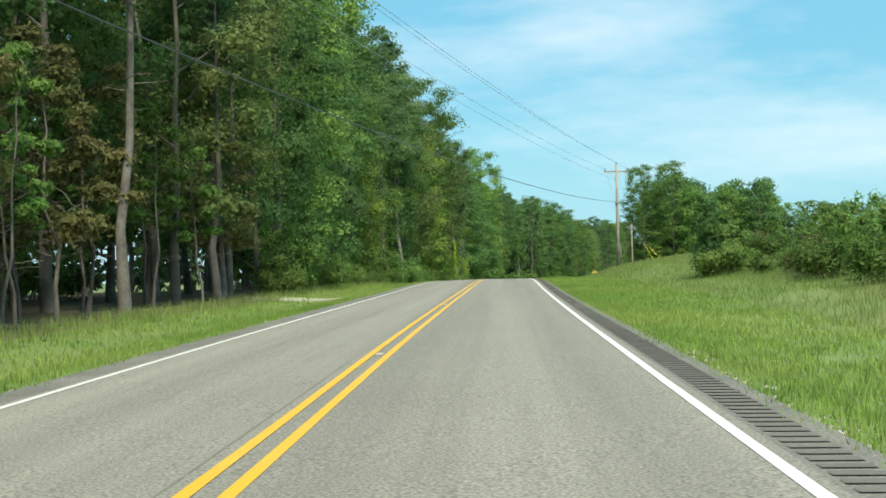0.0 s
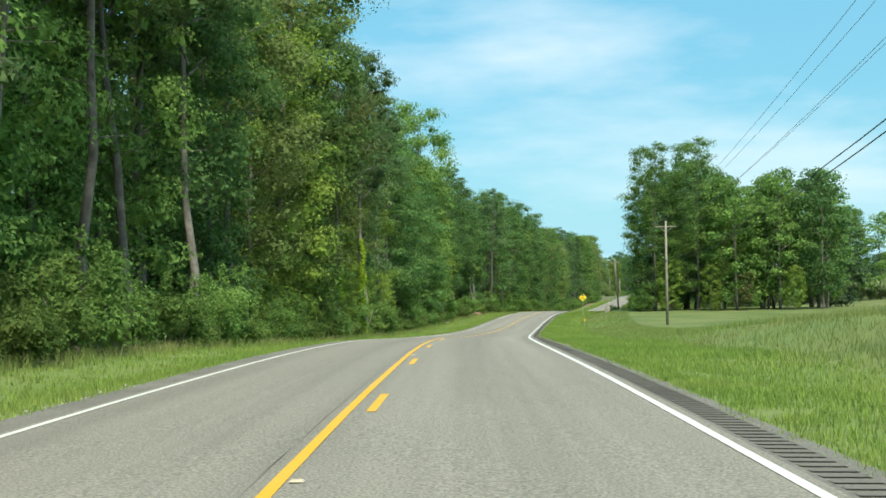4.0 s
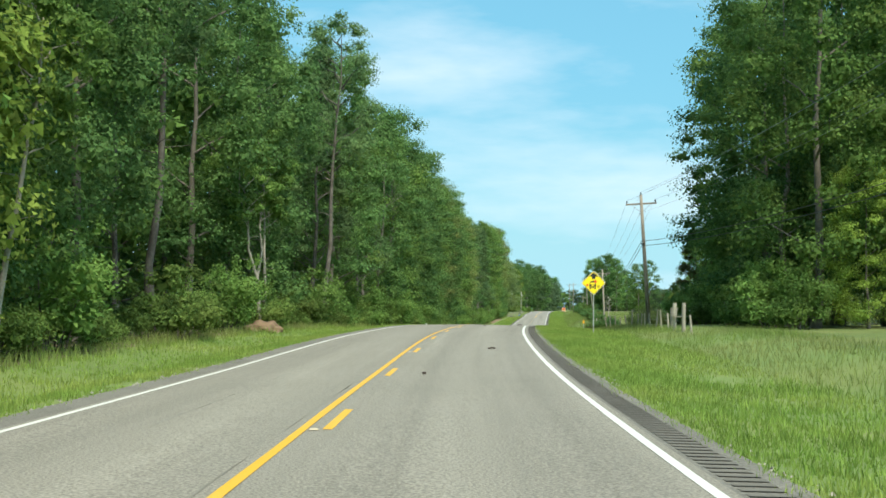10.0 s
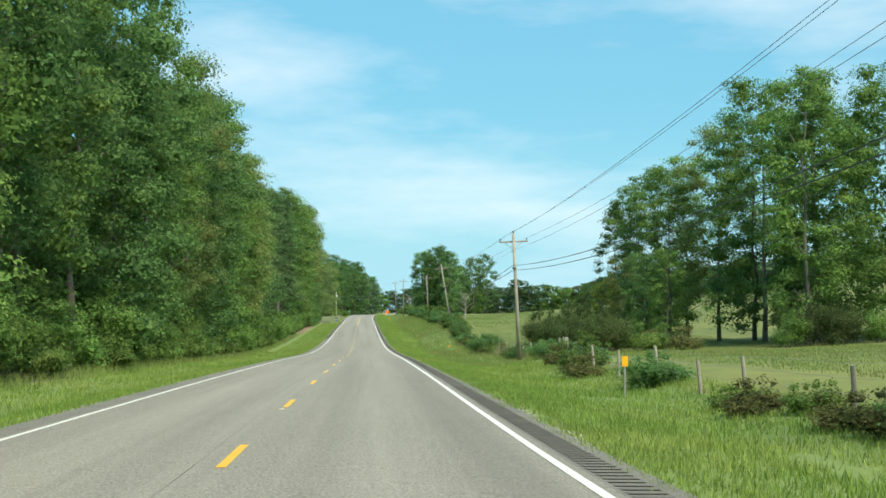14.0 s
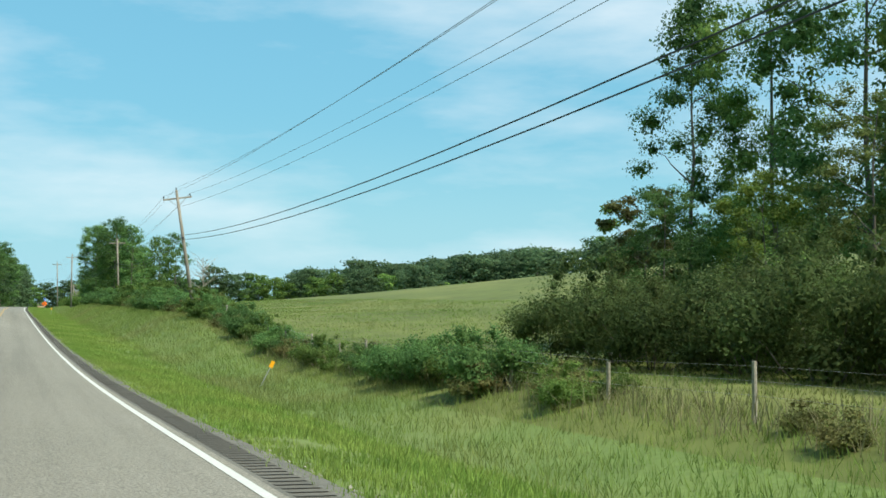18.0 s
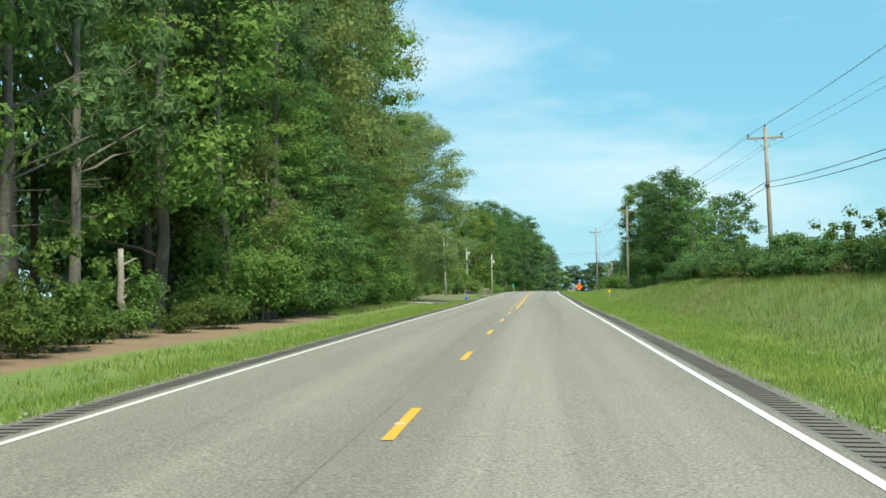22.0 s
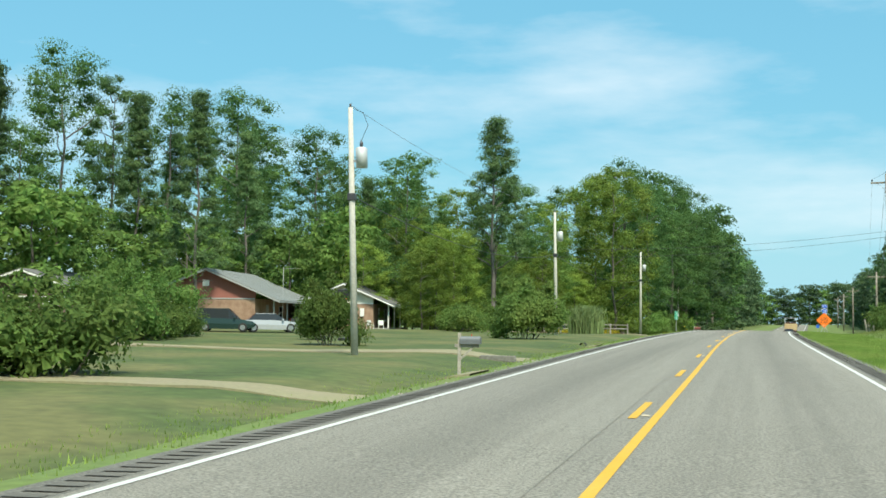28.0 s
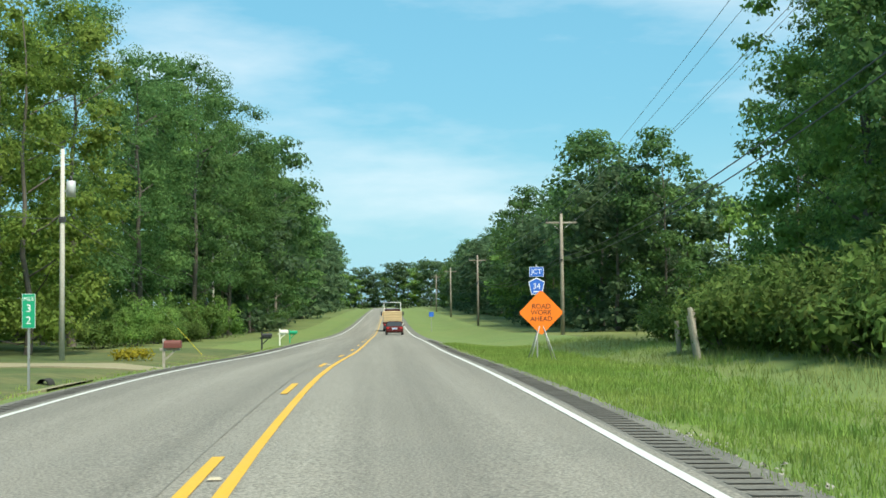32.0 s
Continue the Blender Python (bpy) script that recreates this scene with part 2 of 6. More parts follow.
# ---- the line of the road ----
STEP = 30.0
Y0 = -40.0
RX = (49.2, 49.45, 49.71, 50.18, 50.78, 51.41, 52.4, 54.64, 57.29, 60.27, 63.88, 68.29, 73.74, 79.65, 85.83, 92.04, 98.24, 104.22, 110.25, 116.27, 122.29, 128.4, 134.5, 140.62, 146.68, 153.12, 159.52, 166.26, 173.63, 181.69, 189.67, 197.63, 205.6, 213.56, 221.53, 229.49, 237.46)
RZ = (2.79, 2.76, 3.03, 3.31, 3.61, 3.55, 3.02, 1.98, 1.06, 0.41, 0.34, 0.61, 0.6, 0.02, -0.55, -1.21, -1.95, -2.41, -2.44, -2.18, -1.81, -1.48, -1.19, -0.81, -0.48, -0.14, 0.12, 0.29, 0.34, -0.23, -0.68, -1.18, -1.43, -1.43, -1.28, -1.03, -0.73)


def spline(c, y):
    k = (y - Y0) / STEP
    if k < 1:
        return c[1] + (c[1] - c[0]) * (k - 1)
    if k > len(c) - 2:
        return c[-2] + (c[-1] - c[-2]) * (k - len(c) + 2) * (1.0 if c is RX else max(0.0, 1 - (k - len(c) + 2) / 20))
    i = min(int(k), len(c) - 3)
    s = k - i
    a, b, d, e = c[i - 1], c[i], c[i + 1], c[i + 2]
    return 0.5 * (2 * b + (d - a) * s + (2 * a - 5 * b + 4 * d - e) * s * s + (3 * b - a - 3 * d + e) * s ** 3)


def smooth(a, b, v):
    v = min(1.0, max(0.0, (v - a) / (b - a)))
    return v * v * (3 - 2 * v)


def heading(y):
    """Slope of the road's line, and its length per metre of y."""
    s = (spline(RX, y + 1) - spline(RX, y - 1)) / 2
    return s, math.sqrt(1 + s * s)


def road_z(y, u):
    return spline(RZ, y) - 0.015 * abs(u)


W_L, W_R = 3.73, 3.90           # centre line to edge lines
E_L, E_R = -4.5, 4.78          # edges of the asphalt


def profile(y, u):
    """Height of the ground over the road's line at u metres to its right."""
    lawn = smooth(642, 655, y) * (1 - smooth(850, 870, y))
    rough = 0.10 * noise.noise((y * 0.11, u * 0.13, 3.1)) + 0.05 * noise.noise((y * 0.6, u * 0.5, 8.0))
    if u >= 0:
        bank = smooth(5, 35, y) * (1 - smooth(118, 165, y))
        field = smooth(350, 400, y) * (1 - smooth(650, 720, y))
        ditch = smooth(395, 440, y) * (1 - smooth(488, 520, y))
        bank2 = smooth(495, 530, y) * (1 - smooth(630, 700, y))
        low = -0.35 - 0.2 * field + 0.15 * bank - 0.6 * ditch
        h = -0.11 + (low + 0.11) * smooth(5.0, 8.6 + 2.0 * ditch, u)
        up = 0.15 + (0.1 + 0.75 * smooth(60, 85, y)) * bank + 0.6 * bank * smooth(13.5, 19, u) + 0.1 * field + 1.2 * bank2 - 0.25 * ditch
        h += (up - low) * smooth(9.0 + 3.0 * ditch, 14.0 + 4.0 * ditch, u)
        hill = math.exp(-((y - 560) / 150) ** 2) * smooth(18, 120, u) * (1 - 0.25 * smooth(140, 320, u))
        h += 8.5 * hill + 6.5 * smooth(170, 290, u) * smooth(430, 600, y)
        rough *= smooth(5.0, 7.5, u)
    else:
        v = -u
        low = -0.5 - 0.3 * lawn
        h = -0.11 + (low + 0.11) * smooth(4.8, 7.4, v)
        h += (0.2 + 0.05 * lawn) * smooth(7.8, 11.5, v)
        h += 0.25 * lawn * smooth(16, 42, v)
        rough *= smooth(4.8, 7.0, v)
    return h + rough


def at(y, u):
    """Plan place at station y, u metres to the right of the centre line."""
    s, n = heading(y)
    c = max(-60.0, min(60.0, u))
    return spline(RX, y) + c / n + (u - c), y - c * s / n


def ground_z(y, u):
    under = -0.12 if E_L + 0.4 < u < E_R - 0.4 else 0.0
    far = smooth(150, 500, abs(u))
    return spline(RZ, y) * (1 - far) - 0.3 * far + profile(y, u) + under


def spot(y, u, dz=0.0):
    x, yy = at(y, u)
    return Vector((x, yy, ground_z(y, u) + dz))


def turn(y):
    """Degrees about z that turn +y into the road's way."""
    return -math.degrees(math.atan(heading(y)[0]))


# ---- mesh helpers ----
def mesh_ob(name, verts, faces, material, parent=None, label="", smooth_shade=False):
    me = bpy.data.meshes.new(name)
    me.from_pydata([tuple(v) for v in verts], [], faces)
    me.materials.append(material)
    if smooth_shade:
        me.polygons.foreach_set("use_smooth", [True] * len(me.polygons))
    ob = new(name, me)
    ob.parent = parent
    if label:
        ob["label"] = label
    return ob


def quads_ob(name, verts, material, parent=None, label=""):
    """A mesh of loose faces with k corners each from an array (n, k, 3)."""
    n, k = len(verts), verts.shape[1]
    me = bpy.data.meshes.new(name)
    me.vertices.add(k * n)
    me.vertices.foreach_set("co", np.ascontiguousarray(verts, dtype=np.float32).ravel())
    me.loops.add(k * n)
    me.loops.foreach_set("vertex_index", np.arange(k * n, dtype=np.int32))
    me.polygons.add(n)
    me.polygons.foreach_set("loop_start", np.arange(0, k * n, k, dtype=np.int32))
    me.polygons.foreach_set("loop_total", np.full(n, k, dtype=np.int32))
    me.update(calc_edges=True)
    me.materials.append(material)
    ob = new(name, me)
    ob.parent = parent
    if label:
        ob["label"] = label
    return ob


def part(name, bm, material, parent=None, label="", shade=False):
    me = bpy.data.meshes.new(name)
    bm.to_mesh(me)
    bm.free()
    me.materials.append(material)
    if shade:
        me.polygons.foreach_set("use_smooth", [True] * len(me.polygons))
    ob = new(name, me)
    ob.parent = parent
    if label:
        ob["label"] = label
    return ob


def box(bm, x0, y0, z0, x1, y1, z1, bevel=0.0):
    m = Matrix.LocRotScale(((x0 + x1) / 2, (y0 + y1) / 2, (z0 + z1) / 2), None, (abs(x1 - x0), abs(y1 - y0), abs(z1 - z0)))
    made = bmesh.ops.create_cube(bm, size=1.0, matrix=m)["verts"]
    if bevel:
        edges = list({e for v in made for e in v.link_edges})
        bmesh.ops.bevel(bm, geom=edges, offset=bevel, segments=1, affect="EDGES")
    return bm


def boxed(*args, bevel=0.0):
    return box(bmesh.new(), *args, bevel=bevel)


def tube(points, radii, sides=8, cap=True):
    """A bmesh tube along points."""
    bm = bmesh.new()
    rings = []
    pts = [Vector(p) for p in points]
    for i, p in enumerate(pts):
        d = (pts[min(i + 1, len(pts) - 1)] - pts[max(i - 1, 0)]).normalized()
        a = d.orthogonal().normalized() if abs(d.z) < 0.99 else Vector((1, 0, 0))
        a = (a - d * a.dot(d)).normalized()
        b = d.cross(a)
        rings.append([bm.verts.new(p + radii[i] * (math.cos(2 * math.pi * k / sides) * a + math.sin(2 * math.pi * k / sides) * b)) for k in range(sides)])
    for r0, r1 in zip(rings, rings[1:]):
        for k in range(sides):
            bm.faces.new((r0[k], r0[(k + 1) % sides], r1[(k + 1) % sides], r1[k]))
    if cap:
        bm.faces.new(rings[-1])
        bm.faces.new(rings[0][::-1])
    return bm


def join(bm, other):
    me = bpy.data.meshes.new("tmp")
    other.to_mesh(me)
    other.free()
    bm.from_mesh(me)
    bpy.data.meshes.remove(me)
    return bm


def empty(name, m, label, category, group=""):
    ob = new(name)
    ob.empty_display_size = 0.1
    ob.matrix_basis = m
    return tagged(ob, label, category, group)


def stand(y, u, rz=0.0, dz=0.0, lean=(0, 0)):
    p = spot(y, u, dz)
    return pose(p.x, p.y, p.z, lean[0], lean[1], turn(y) + rz)


# ---- ground and road ----
us = [-3500, -1800, -900, -500, -300, -200, -140, -100, -75, -60, -50, -42, -35, -29, -24, -20, -17, -14.5, -12.5, -11, -9.8, -8.8, -8, -7.3, -6.6, -6, -5.4, -4.9, -4.6, -4.2,
      0, 4.45, 4.8, 5.1, 5.7, 6.4, 7.1, 7.8, 8.5, 9.2, 10, 11, 12, 13, 14, 15.5, 17.5, 20, 23, 27, 32, 38, 45, 54, 64, 76, 90, 105, 125, 150, 180, 220, 280, 380, 600, 1000, 1900, 3500]
ys = [-3500, -1500, -600, -250] + [-100 + 10 * i for i in range(10)] + [5 * i for i in range(200)] + [1000 + 20 * i for i in range(15)] + [1350, 1500, 1800, 2300, 3000, 4200]
gv, gf = [], []
for y in ys:
    for u in us:
        x, yy = at(y, u)
        gv.append((x, yy, ground_z(y, u)))
nu = len(us)
for i in range(len(ys) - 1):
    for j in range(nu - 1):
        a = i * nu + j
        gf.append((a, a + 1, a + nu + 1, a + nu))
ground_ob = mesh_ob("ground", gv, gf, GROUND, smooth_shade=True)
for m_ in (VERGE, PASTURE, LAWN, LITTER, BARE):
    ground_ob.data.materials.append(m_)
zone = []
for i in range(len(ys) - 1):
    for j in range(nu - 1):
        y, u = (ys[i] + ys[i + 1]) / 2, (us[j] + us[j + 1]) / 2
        if (u > 14 or u > 11.2 and y < 390) and 340 < y < 900:
            zone.append(2)
        elif -60 < u < -5.6 and 654 < y < 860:
            zone.append(3)
        elif -12.5 < u < -9.6 and 545 < y < 606:
            zone.append(5)
        elif -52 < u < -11 and -60 < y < 652:
            zone.append(4)
        else:
            zone.append(1 if -10.5 < u < 14 else 0)
ground_ob.data.polygons.foreach_set("material_index", zone)
ground = tagged(ground_ob, "uneven grassy ground with ditches and a rising field", "ground", kind="structure")


def strip(name, y0, y1, u0, u1, dz, material, step=5.0, parent=None, label="", skirt=0.0, cuts=1, wobble=0.0, along=False):
    """A ribbon that follows the road between two offsets."""
    n = max(1, int(round((y1 - y0) / step)))
    v, f = [], []
    cols = [u0 + (u1 - u0) * k / cuts for k in range(cuts + 1)]
    for i in range(n + 1):
        y = y0 + (y1 - y0) * i / n
        for k, u in enumerate(cols):
            w = wobble * noise.noise((y * 0.7, u, 1.7)) + wobble * 0.8 * noise.noise((y * 2.3, u, 5.7)) if wobble and abs(u) == max(abs(u0), abs(u1)) else 0
            x, yy = at(y, u + w)
            v.append((x, yy, road_z(y, u) + dz))
    m = cuts + 1
    for i in range(n):
        for k in range(cuts):
            a = i * m + k
            f.append((a, a + 1, a + m + 1, a + m))
    if skirt:
        for col, flip in ((0, False), (cuts, True)):
            base = len(v)
            for i in range(n + 1):
                p = v[i * m + col]
                v.append((p[0], p[1], p[2] - skirt))
            for i in range(n):
                q = (i * m + col, (i + 1) * m + col, base + i + 1, base + i)
                f.append(q if flip else q[::-1])
    ob = mesh_ob(name, v, f, material, parent, label, smooth_shade=not skirt)
    if along:
        uv = ob.data.uv_layers.new(name="along")
        for lo in ob.data.loops:
            i, k = divmod(lo.vertex_index, m)
            uv.data[lo.index].uv = (cols[k], y0 + (y1 - y0) * i / n)
    return ob


road = tagged(strip("road", -60, 1260, E_L, E_R, 0.0, SHOULDER, skirt=0.25, cuts=8, step=1.25, wobble=0.13), "two-lane grey chip-sealed country road", "road", kind="structure")


# ---- trees ----
def leaves(rng, clusters, n, size, up=0.35, shell=0.62, narrow=0.55, fill=0.20, rough=0.5):
    """Leaf blades as an array (m, 3, 3) over rounded clusters (x, y, z, radius, flatness): n on their outsides, and larger sprays within."""
    c = np.array(clusters, dtype=float)
    m = int(n * fill)
    pick = rng.choice(len(c), n + m, p=c[:, 3] ** 2 / np.sum(c[:, 3] ** 2))
    deep = np.arange(n + m) >= n
    n = n + m
    d = rng.normal(size=(n, 3))
    d[:, 2] = np.where((d[:, 2] < -0.1) & (rng.random(n) < 0.55) & ~deep, -d[:, 2], d[:, 2])
    d /= np.linalg.norm(d, axis=1)[:, None] + 1e-9
    lump = 1 + 0.22 * np.sin(5.0 * d[:, 0] + 2.1 * pick) * np.sin(4.0 * d[:, 1] + 1.3 * pick) + 0.12 * np.sin(9.0 * d[:, 2] + pick)
    r = c[pick, 3] * lump * np.where(deep, 0.15 + 0.5 * rng.random(n), shell + (1.08 - shell) * rng.random(n) ** 0.6)
    p = c[pick, :3] + d * r[:, None] * np.stack([np.ones(n), np.ones(n), c[pick, 4]], 1)
    nor = d + rng.normal(size=(n, 3)) * rough + np.array([0, 0, up])
    nor /= np.linalg.norm(nor, axis=1)[:, None]
    t = np.cross(nor, rng.normal(size=(n, 3)))
    t[:, 2] -= 0.25
    t /= np.linalg.norm(t, axis=1)[:, None] + 1e-9
    b = np.cross(nor, t)
    b /= np.linalg.norm(b, axis=1)[:, None] + 1e-9
    s = np.where(deep, max(size * 1.5, min(size * 2.3, 0.21)), size * (0.55 + 0.8 * rng.random(n)))[:, None]
    t, b = t * s, b * s * np.where(deep, max(narrow, 0.5), narrow)[:, None]
    return np.stack([p - t, p + t * 0.55 - b, p + t * 0.75 + b * 0.9 - nor * s * 0.2], 1)


def bent(rng, a, b, r0, r1, k=5, wob=0.25, sides=6):
    """A crooked tapered limb from a to b."""
    a, b = Vector(a), Vector(b)
    pts, rad = [], []
    for i in range(k + 1):
        s = i / k
        w = wob * math.sin(math.pi * s)
        pts.append(a.lerp(b, s) + Vector((rng.normal() * w, rng.normal() * w, rng.normal() * w * 0.4)))
        rad.append(r0 + (r1 - r0) * s)
    return tube(pts, rad, sides, cap=False)


def make_tree(name, seed, height, base, radius, count, size, leaf, bark, girth, label, category="tree", shape="round", limbs=9, clusters=30, bare=0.0, narrow=0.55, lean=0.0, puff=1.0):
    """A tree: a trunk with limbs, and a crown of leaf clusters."""
    rng = np.random.default_rng(seed)
    tree = empty(name, Matrix(), label, category)
    top = Vector((lean * height, rng.normal() * 0.3, height * 0.93))
    bm = bmesh.new()
    pts = [Vector((0, 0, -0.4))]
    rad = [girth * 1.35]
    for i in range(1, 8):
        s = i / 7
        pts.append(Vector((top.x * s + rng.normal() * 0.12, top.y * s + rng.normal() * 0.12, top.z * s)))
        rad.append(girth * (1.0 - 0.86 * s))
    join(bm, tube(pts, rad, 8, cap=False))
    cl = []
    for i in range(clusters):
        s = (i + rng.random()) / clusters
        z = base + (height - base) * s
        if shape == "round":
            prof = 0.66 + 0.34 * math.sin(math.pi * s) if s < 0.5 else math.sqrt(1 - ((s - 0.5) / 0.56) ** 2)
        elif shape == "column":
            prof = 0.75 + 0.25 * math.sin(s * 9 + seed) - 0.5 * smooth(0.75, 1.0, s)
        elif shape == "cone":
            prof = 1.05 - s * 0.95
        else:
            prof = math.sqrt(max(0.05, 1 - (2 * s - 1) ** 2))
        a = i * 2.4 + rng.normal() * 0.5
        q = radius * prof * (0.35 + 0.6 * rng.random() ** 0.5)
        cx, cy = top.x * z / height + q * math.cos(a), q * math.sin(a)
        r = radius * puff * (0.17 + 0.20 * rng.random())
        cl.append((cx, cy, z, r, 0.45 + 0.3 * rng.random()))
        if i % max(1, clusters // limbs) == 0:
            z0 = max(base * 0.8, z - q * 0.7)
            join(bm, bent(rng, (top.x * z0 / height, 0, z0), (cx, cy, z), girth * 0.32, girth * 0.06, 4, 0.2, 5))
    if bare:
        for i in range(int(bare)):
            z0 = base * (0.45 + 0.5 * rng.random())
            a = rng.random() * 6.28
            ln = 0.6 + 1.2 * rng.random()
            join(bm, bent(rng, (top.x * z0 / height, 0, z0), (top.x * z0 / height + ln * math.cos(a), ln * math.sin(a), z0 + 0.1 * ln), girth * 0.14, 0.015, 3, 0.06, 4))
    part("trunk", bm, bark, tree, shade=True)
    quads_ob("crown", leaves(rng, cl, count, size, narrow=narrow), leaf, tree)
    return tree


STORE = Vector((-900, -900, -40))       # the patterns are moved to their first place when first used
KINDS = {}


def kind(key, *args, **kw):
    KINDS[key] = [make_tree(*args, **kw), False]


E_LAB = "tall green broadleaf tree at the edge of roadside woods"
kind("a", "broadleaf_tree", 1, 24, 1.8, 5.0, 19000, 0.098, LEAF, BARK, 0.22, E_LAB, clusters=74, narrow=0.8)
kind("b", "broadleaf_tree", 2, 22, 1.2, 5.2, 19000, 0.098, LEAF_DARK, BARK, 0.20, "tall dark green broadleaf tree at the woods' edge", clusters=70, narrow=0.8)
kind("c", "broadleaf_tree", 3, 26, 3.5, 4.8, 18000, 0.098, LEAF, BARK, 0.24, E_LAB, clusters=64, bare=3, narrow=0.8, puff=1.1)
kind("d", "broadleaf_tree", 4, 19, 0.8, 4.8, 19000, 0.094, LEAF_LIGHT, BARK, 0.17, "bright yellow-green broadleaf tree at the woods' edge", clusters=74, narrow=0.8)
kind("e", "broadleaf_tree", 5, 25, 5.0, 5.2, 18000, 0.098, LEAF_DARK, BARK, 0.26, "tall dark broadleaf tree with a bare lower trunk", clusters=58, bare=5, narrow=0.8, puff=1.15)
kind("f", "broadleaf_tree", 16, 23, 2.4, 4.4, 17000, 0.098, LEAF_DARK, BARK, 0.21, "tall dark columnar tree at the woods' edge", clusters=60, narrow=0.8, shape="column", puff=1.1)
kind("g", "broadleaf_tree", 17, 24, 4.2, 4.9, 17000, 0.098, LEAF_OLIVE, BARK, 0.23, "tall dull olive broadleaf tree at the woods' edge", clusters=58, bare=6, narrow=0.75, puff=1.15)
kind("n", "broadleaf_tree", 14, 11, 3.2, 2.6, 4000, 0.15, LEAF_BROWN, BARK, 0.10, "slender tree with browning autumn leaves", clusters=22, bare=4)
kind("p", "pine_tree", 6, 26, 13.5, 3.4, 9000, 0.19, NEEDLE, PINE_BARK, 0.23, "tall loblolly pine with a long bare trunk", shape="round", clusters=46, limbs=20, bare=9, narrow=0.2)
kind("q", "pine_tree", 7, 23, 6.0, 3.3, 11000, 0.19, NEEDLE, PINE_BARK, 0.20, "tall loblolly pine with drooping needle sprays", shape="cone", clusters=64, limbs=24, bare=12, narrow=0.2)
kind("t", "young_tree", 8, 9, 3.5, 1.5, 1500, 0.14, LEAF, BARK, 0.07, "slim young tree under the taller woods", clusters=14, bare=3)
kind("w", "pale_trunk_tree", 18, 15, 8.5, 2.4, 4000, 0.13, LEAF, PALE_BARK, 0.15, "slim pale-barked tree leaning at the woods' edge", clusters=24, bare=4, lean=0.04)
kind("s", "woodland_tree", 9, 25, 3.0, 5.0, 3600, 0.27, LEAF_DARK, BARK, 0.22, "dark tree deeper in the woods", clusters=30, narrow=0.8, puff=1.5)
kind("r", "woodland_tree", 10, 23, 2.0, 5.2, 3600, 0.27, LEAF, BARK, 0.22, "green tree deeper in the woods", clusters=30, narrow=0.8, puff=1.5)
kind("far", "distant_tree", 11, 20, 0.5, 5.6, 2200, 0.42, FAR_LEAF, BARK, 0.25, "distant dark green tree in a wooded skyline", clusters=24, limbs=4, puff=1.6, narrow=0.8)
kind("far2", "skyline_tree", 12, 17, 0.3, 5.2, 2200, 0.40, LEAF, BARK, 0.25, "distant green broadleaf tree in a wooded skyline", clusters=24, limbs=4, puff=1.6, narrow=0.8)
kind("farp", "distant_pine", 13, 24, 5.0, 4.4, 1800, 0.42, NEEDLE, PINE_BARK, 0.25, "distant pine standing over the woods", clusters=22, limbs=4, shape="round", narrow=0.5, puff=1.3)
kind("k", "pine_tree", 15, 23.5, 8.5, 4.9, 15000, 0.17, NEEDLE, PINE_BARK, 0.26, "tall spreading cone-shaped pine over the lawns", shape="cone", clusters=70, limbs=24, narrow=0.22, puff=0.8)


def make_shrub(key, seed, h, r, count, size, leaf, label, tall=1.0, name="shrub"):
    rng = np.random.default_rng(seed)
    shrub = empty(name, Matrix(), label, "shrub")
    cl = []
    bm = bmesh.new()
    for i in range(11):
        a = i * 2.4
        q = r * 0.75 * math.sqrt(rng.random())
        z = h * (0.16 + 0.62 * rng.random() * (1 - 0.4 * q / r))
        rr = r * (0.36 + 0.18 * rng.random())
        cl.append((q * math.cos(a), q * math.sin(a), z, rr, 0.8 * tall))
        if i % 2 == 0:
            join(bm, bent(rng, (q * 0.2 * math.cos(a), q * 0.2 * math.sin(a), -0.2), (q * math.cos(a), q * math.sin(a), z), 0.04, 0.012, 3, 0.08, 5))
    for i in range(8):
        a = rng.random() * 6.28
        q = r * rng.random() * 0.9
        cl.append((q * math.cos(a), q * math.sin(a), h * (0.75 + 0.3 * rng.random()), r * 0.16, 1.3))
    part("stem", bm, BARK, shrub)
    quads_ob("foliage", leaves(rng, cl, count, size), leaf, shrub)
    KINDS[key] = [shrub, False]


make_shrub("s1", 21, 2.6, 1.7, 3200, 0.08, SHRUB, "leafy green roadside shrub")
make_shrub("s2", 22, 3.6, 1.9, 3600, 0.085, LEAF, "tall leafy shrub at the woods' edge", tall=1.1)
make_shrub("s3", 23, 1.5, 1.3, 1900, 0.07, SHRUB, "low weedy green shrub", name="scrub_bush")
make_shrub("s4", 24, 1.7, 1.5, 2300, 0.07, LEAF_BROWN, "scrubby brownish shrub in a fence row", name="scrub_bush")
make_shrub("s5", 25, 2.4, 2.2, 6500, 0.075, LEAF_DARK, "rounded dark green clipped bush on a lawn", name="dark_bush")
make_shrub("s8", 28, 4.0, 2.9, 12000, 0.066, SCRUB, "large tangled dark scrub thicket by the pasture", name="thicket")
make_shrub("s6", 26, 1.9, 2.0, 3400, 0.08, SHRUB, "bright green leafy hedge bush", name="hedge_bush")


make_shrub("s7", 27, 2.9, 2.3, 13000, 0.08, SHRUB, "large dense feathery green bush on a lawn", name="dark_bush")


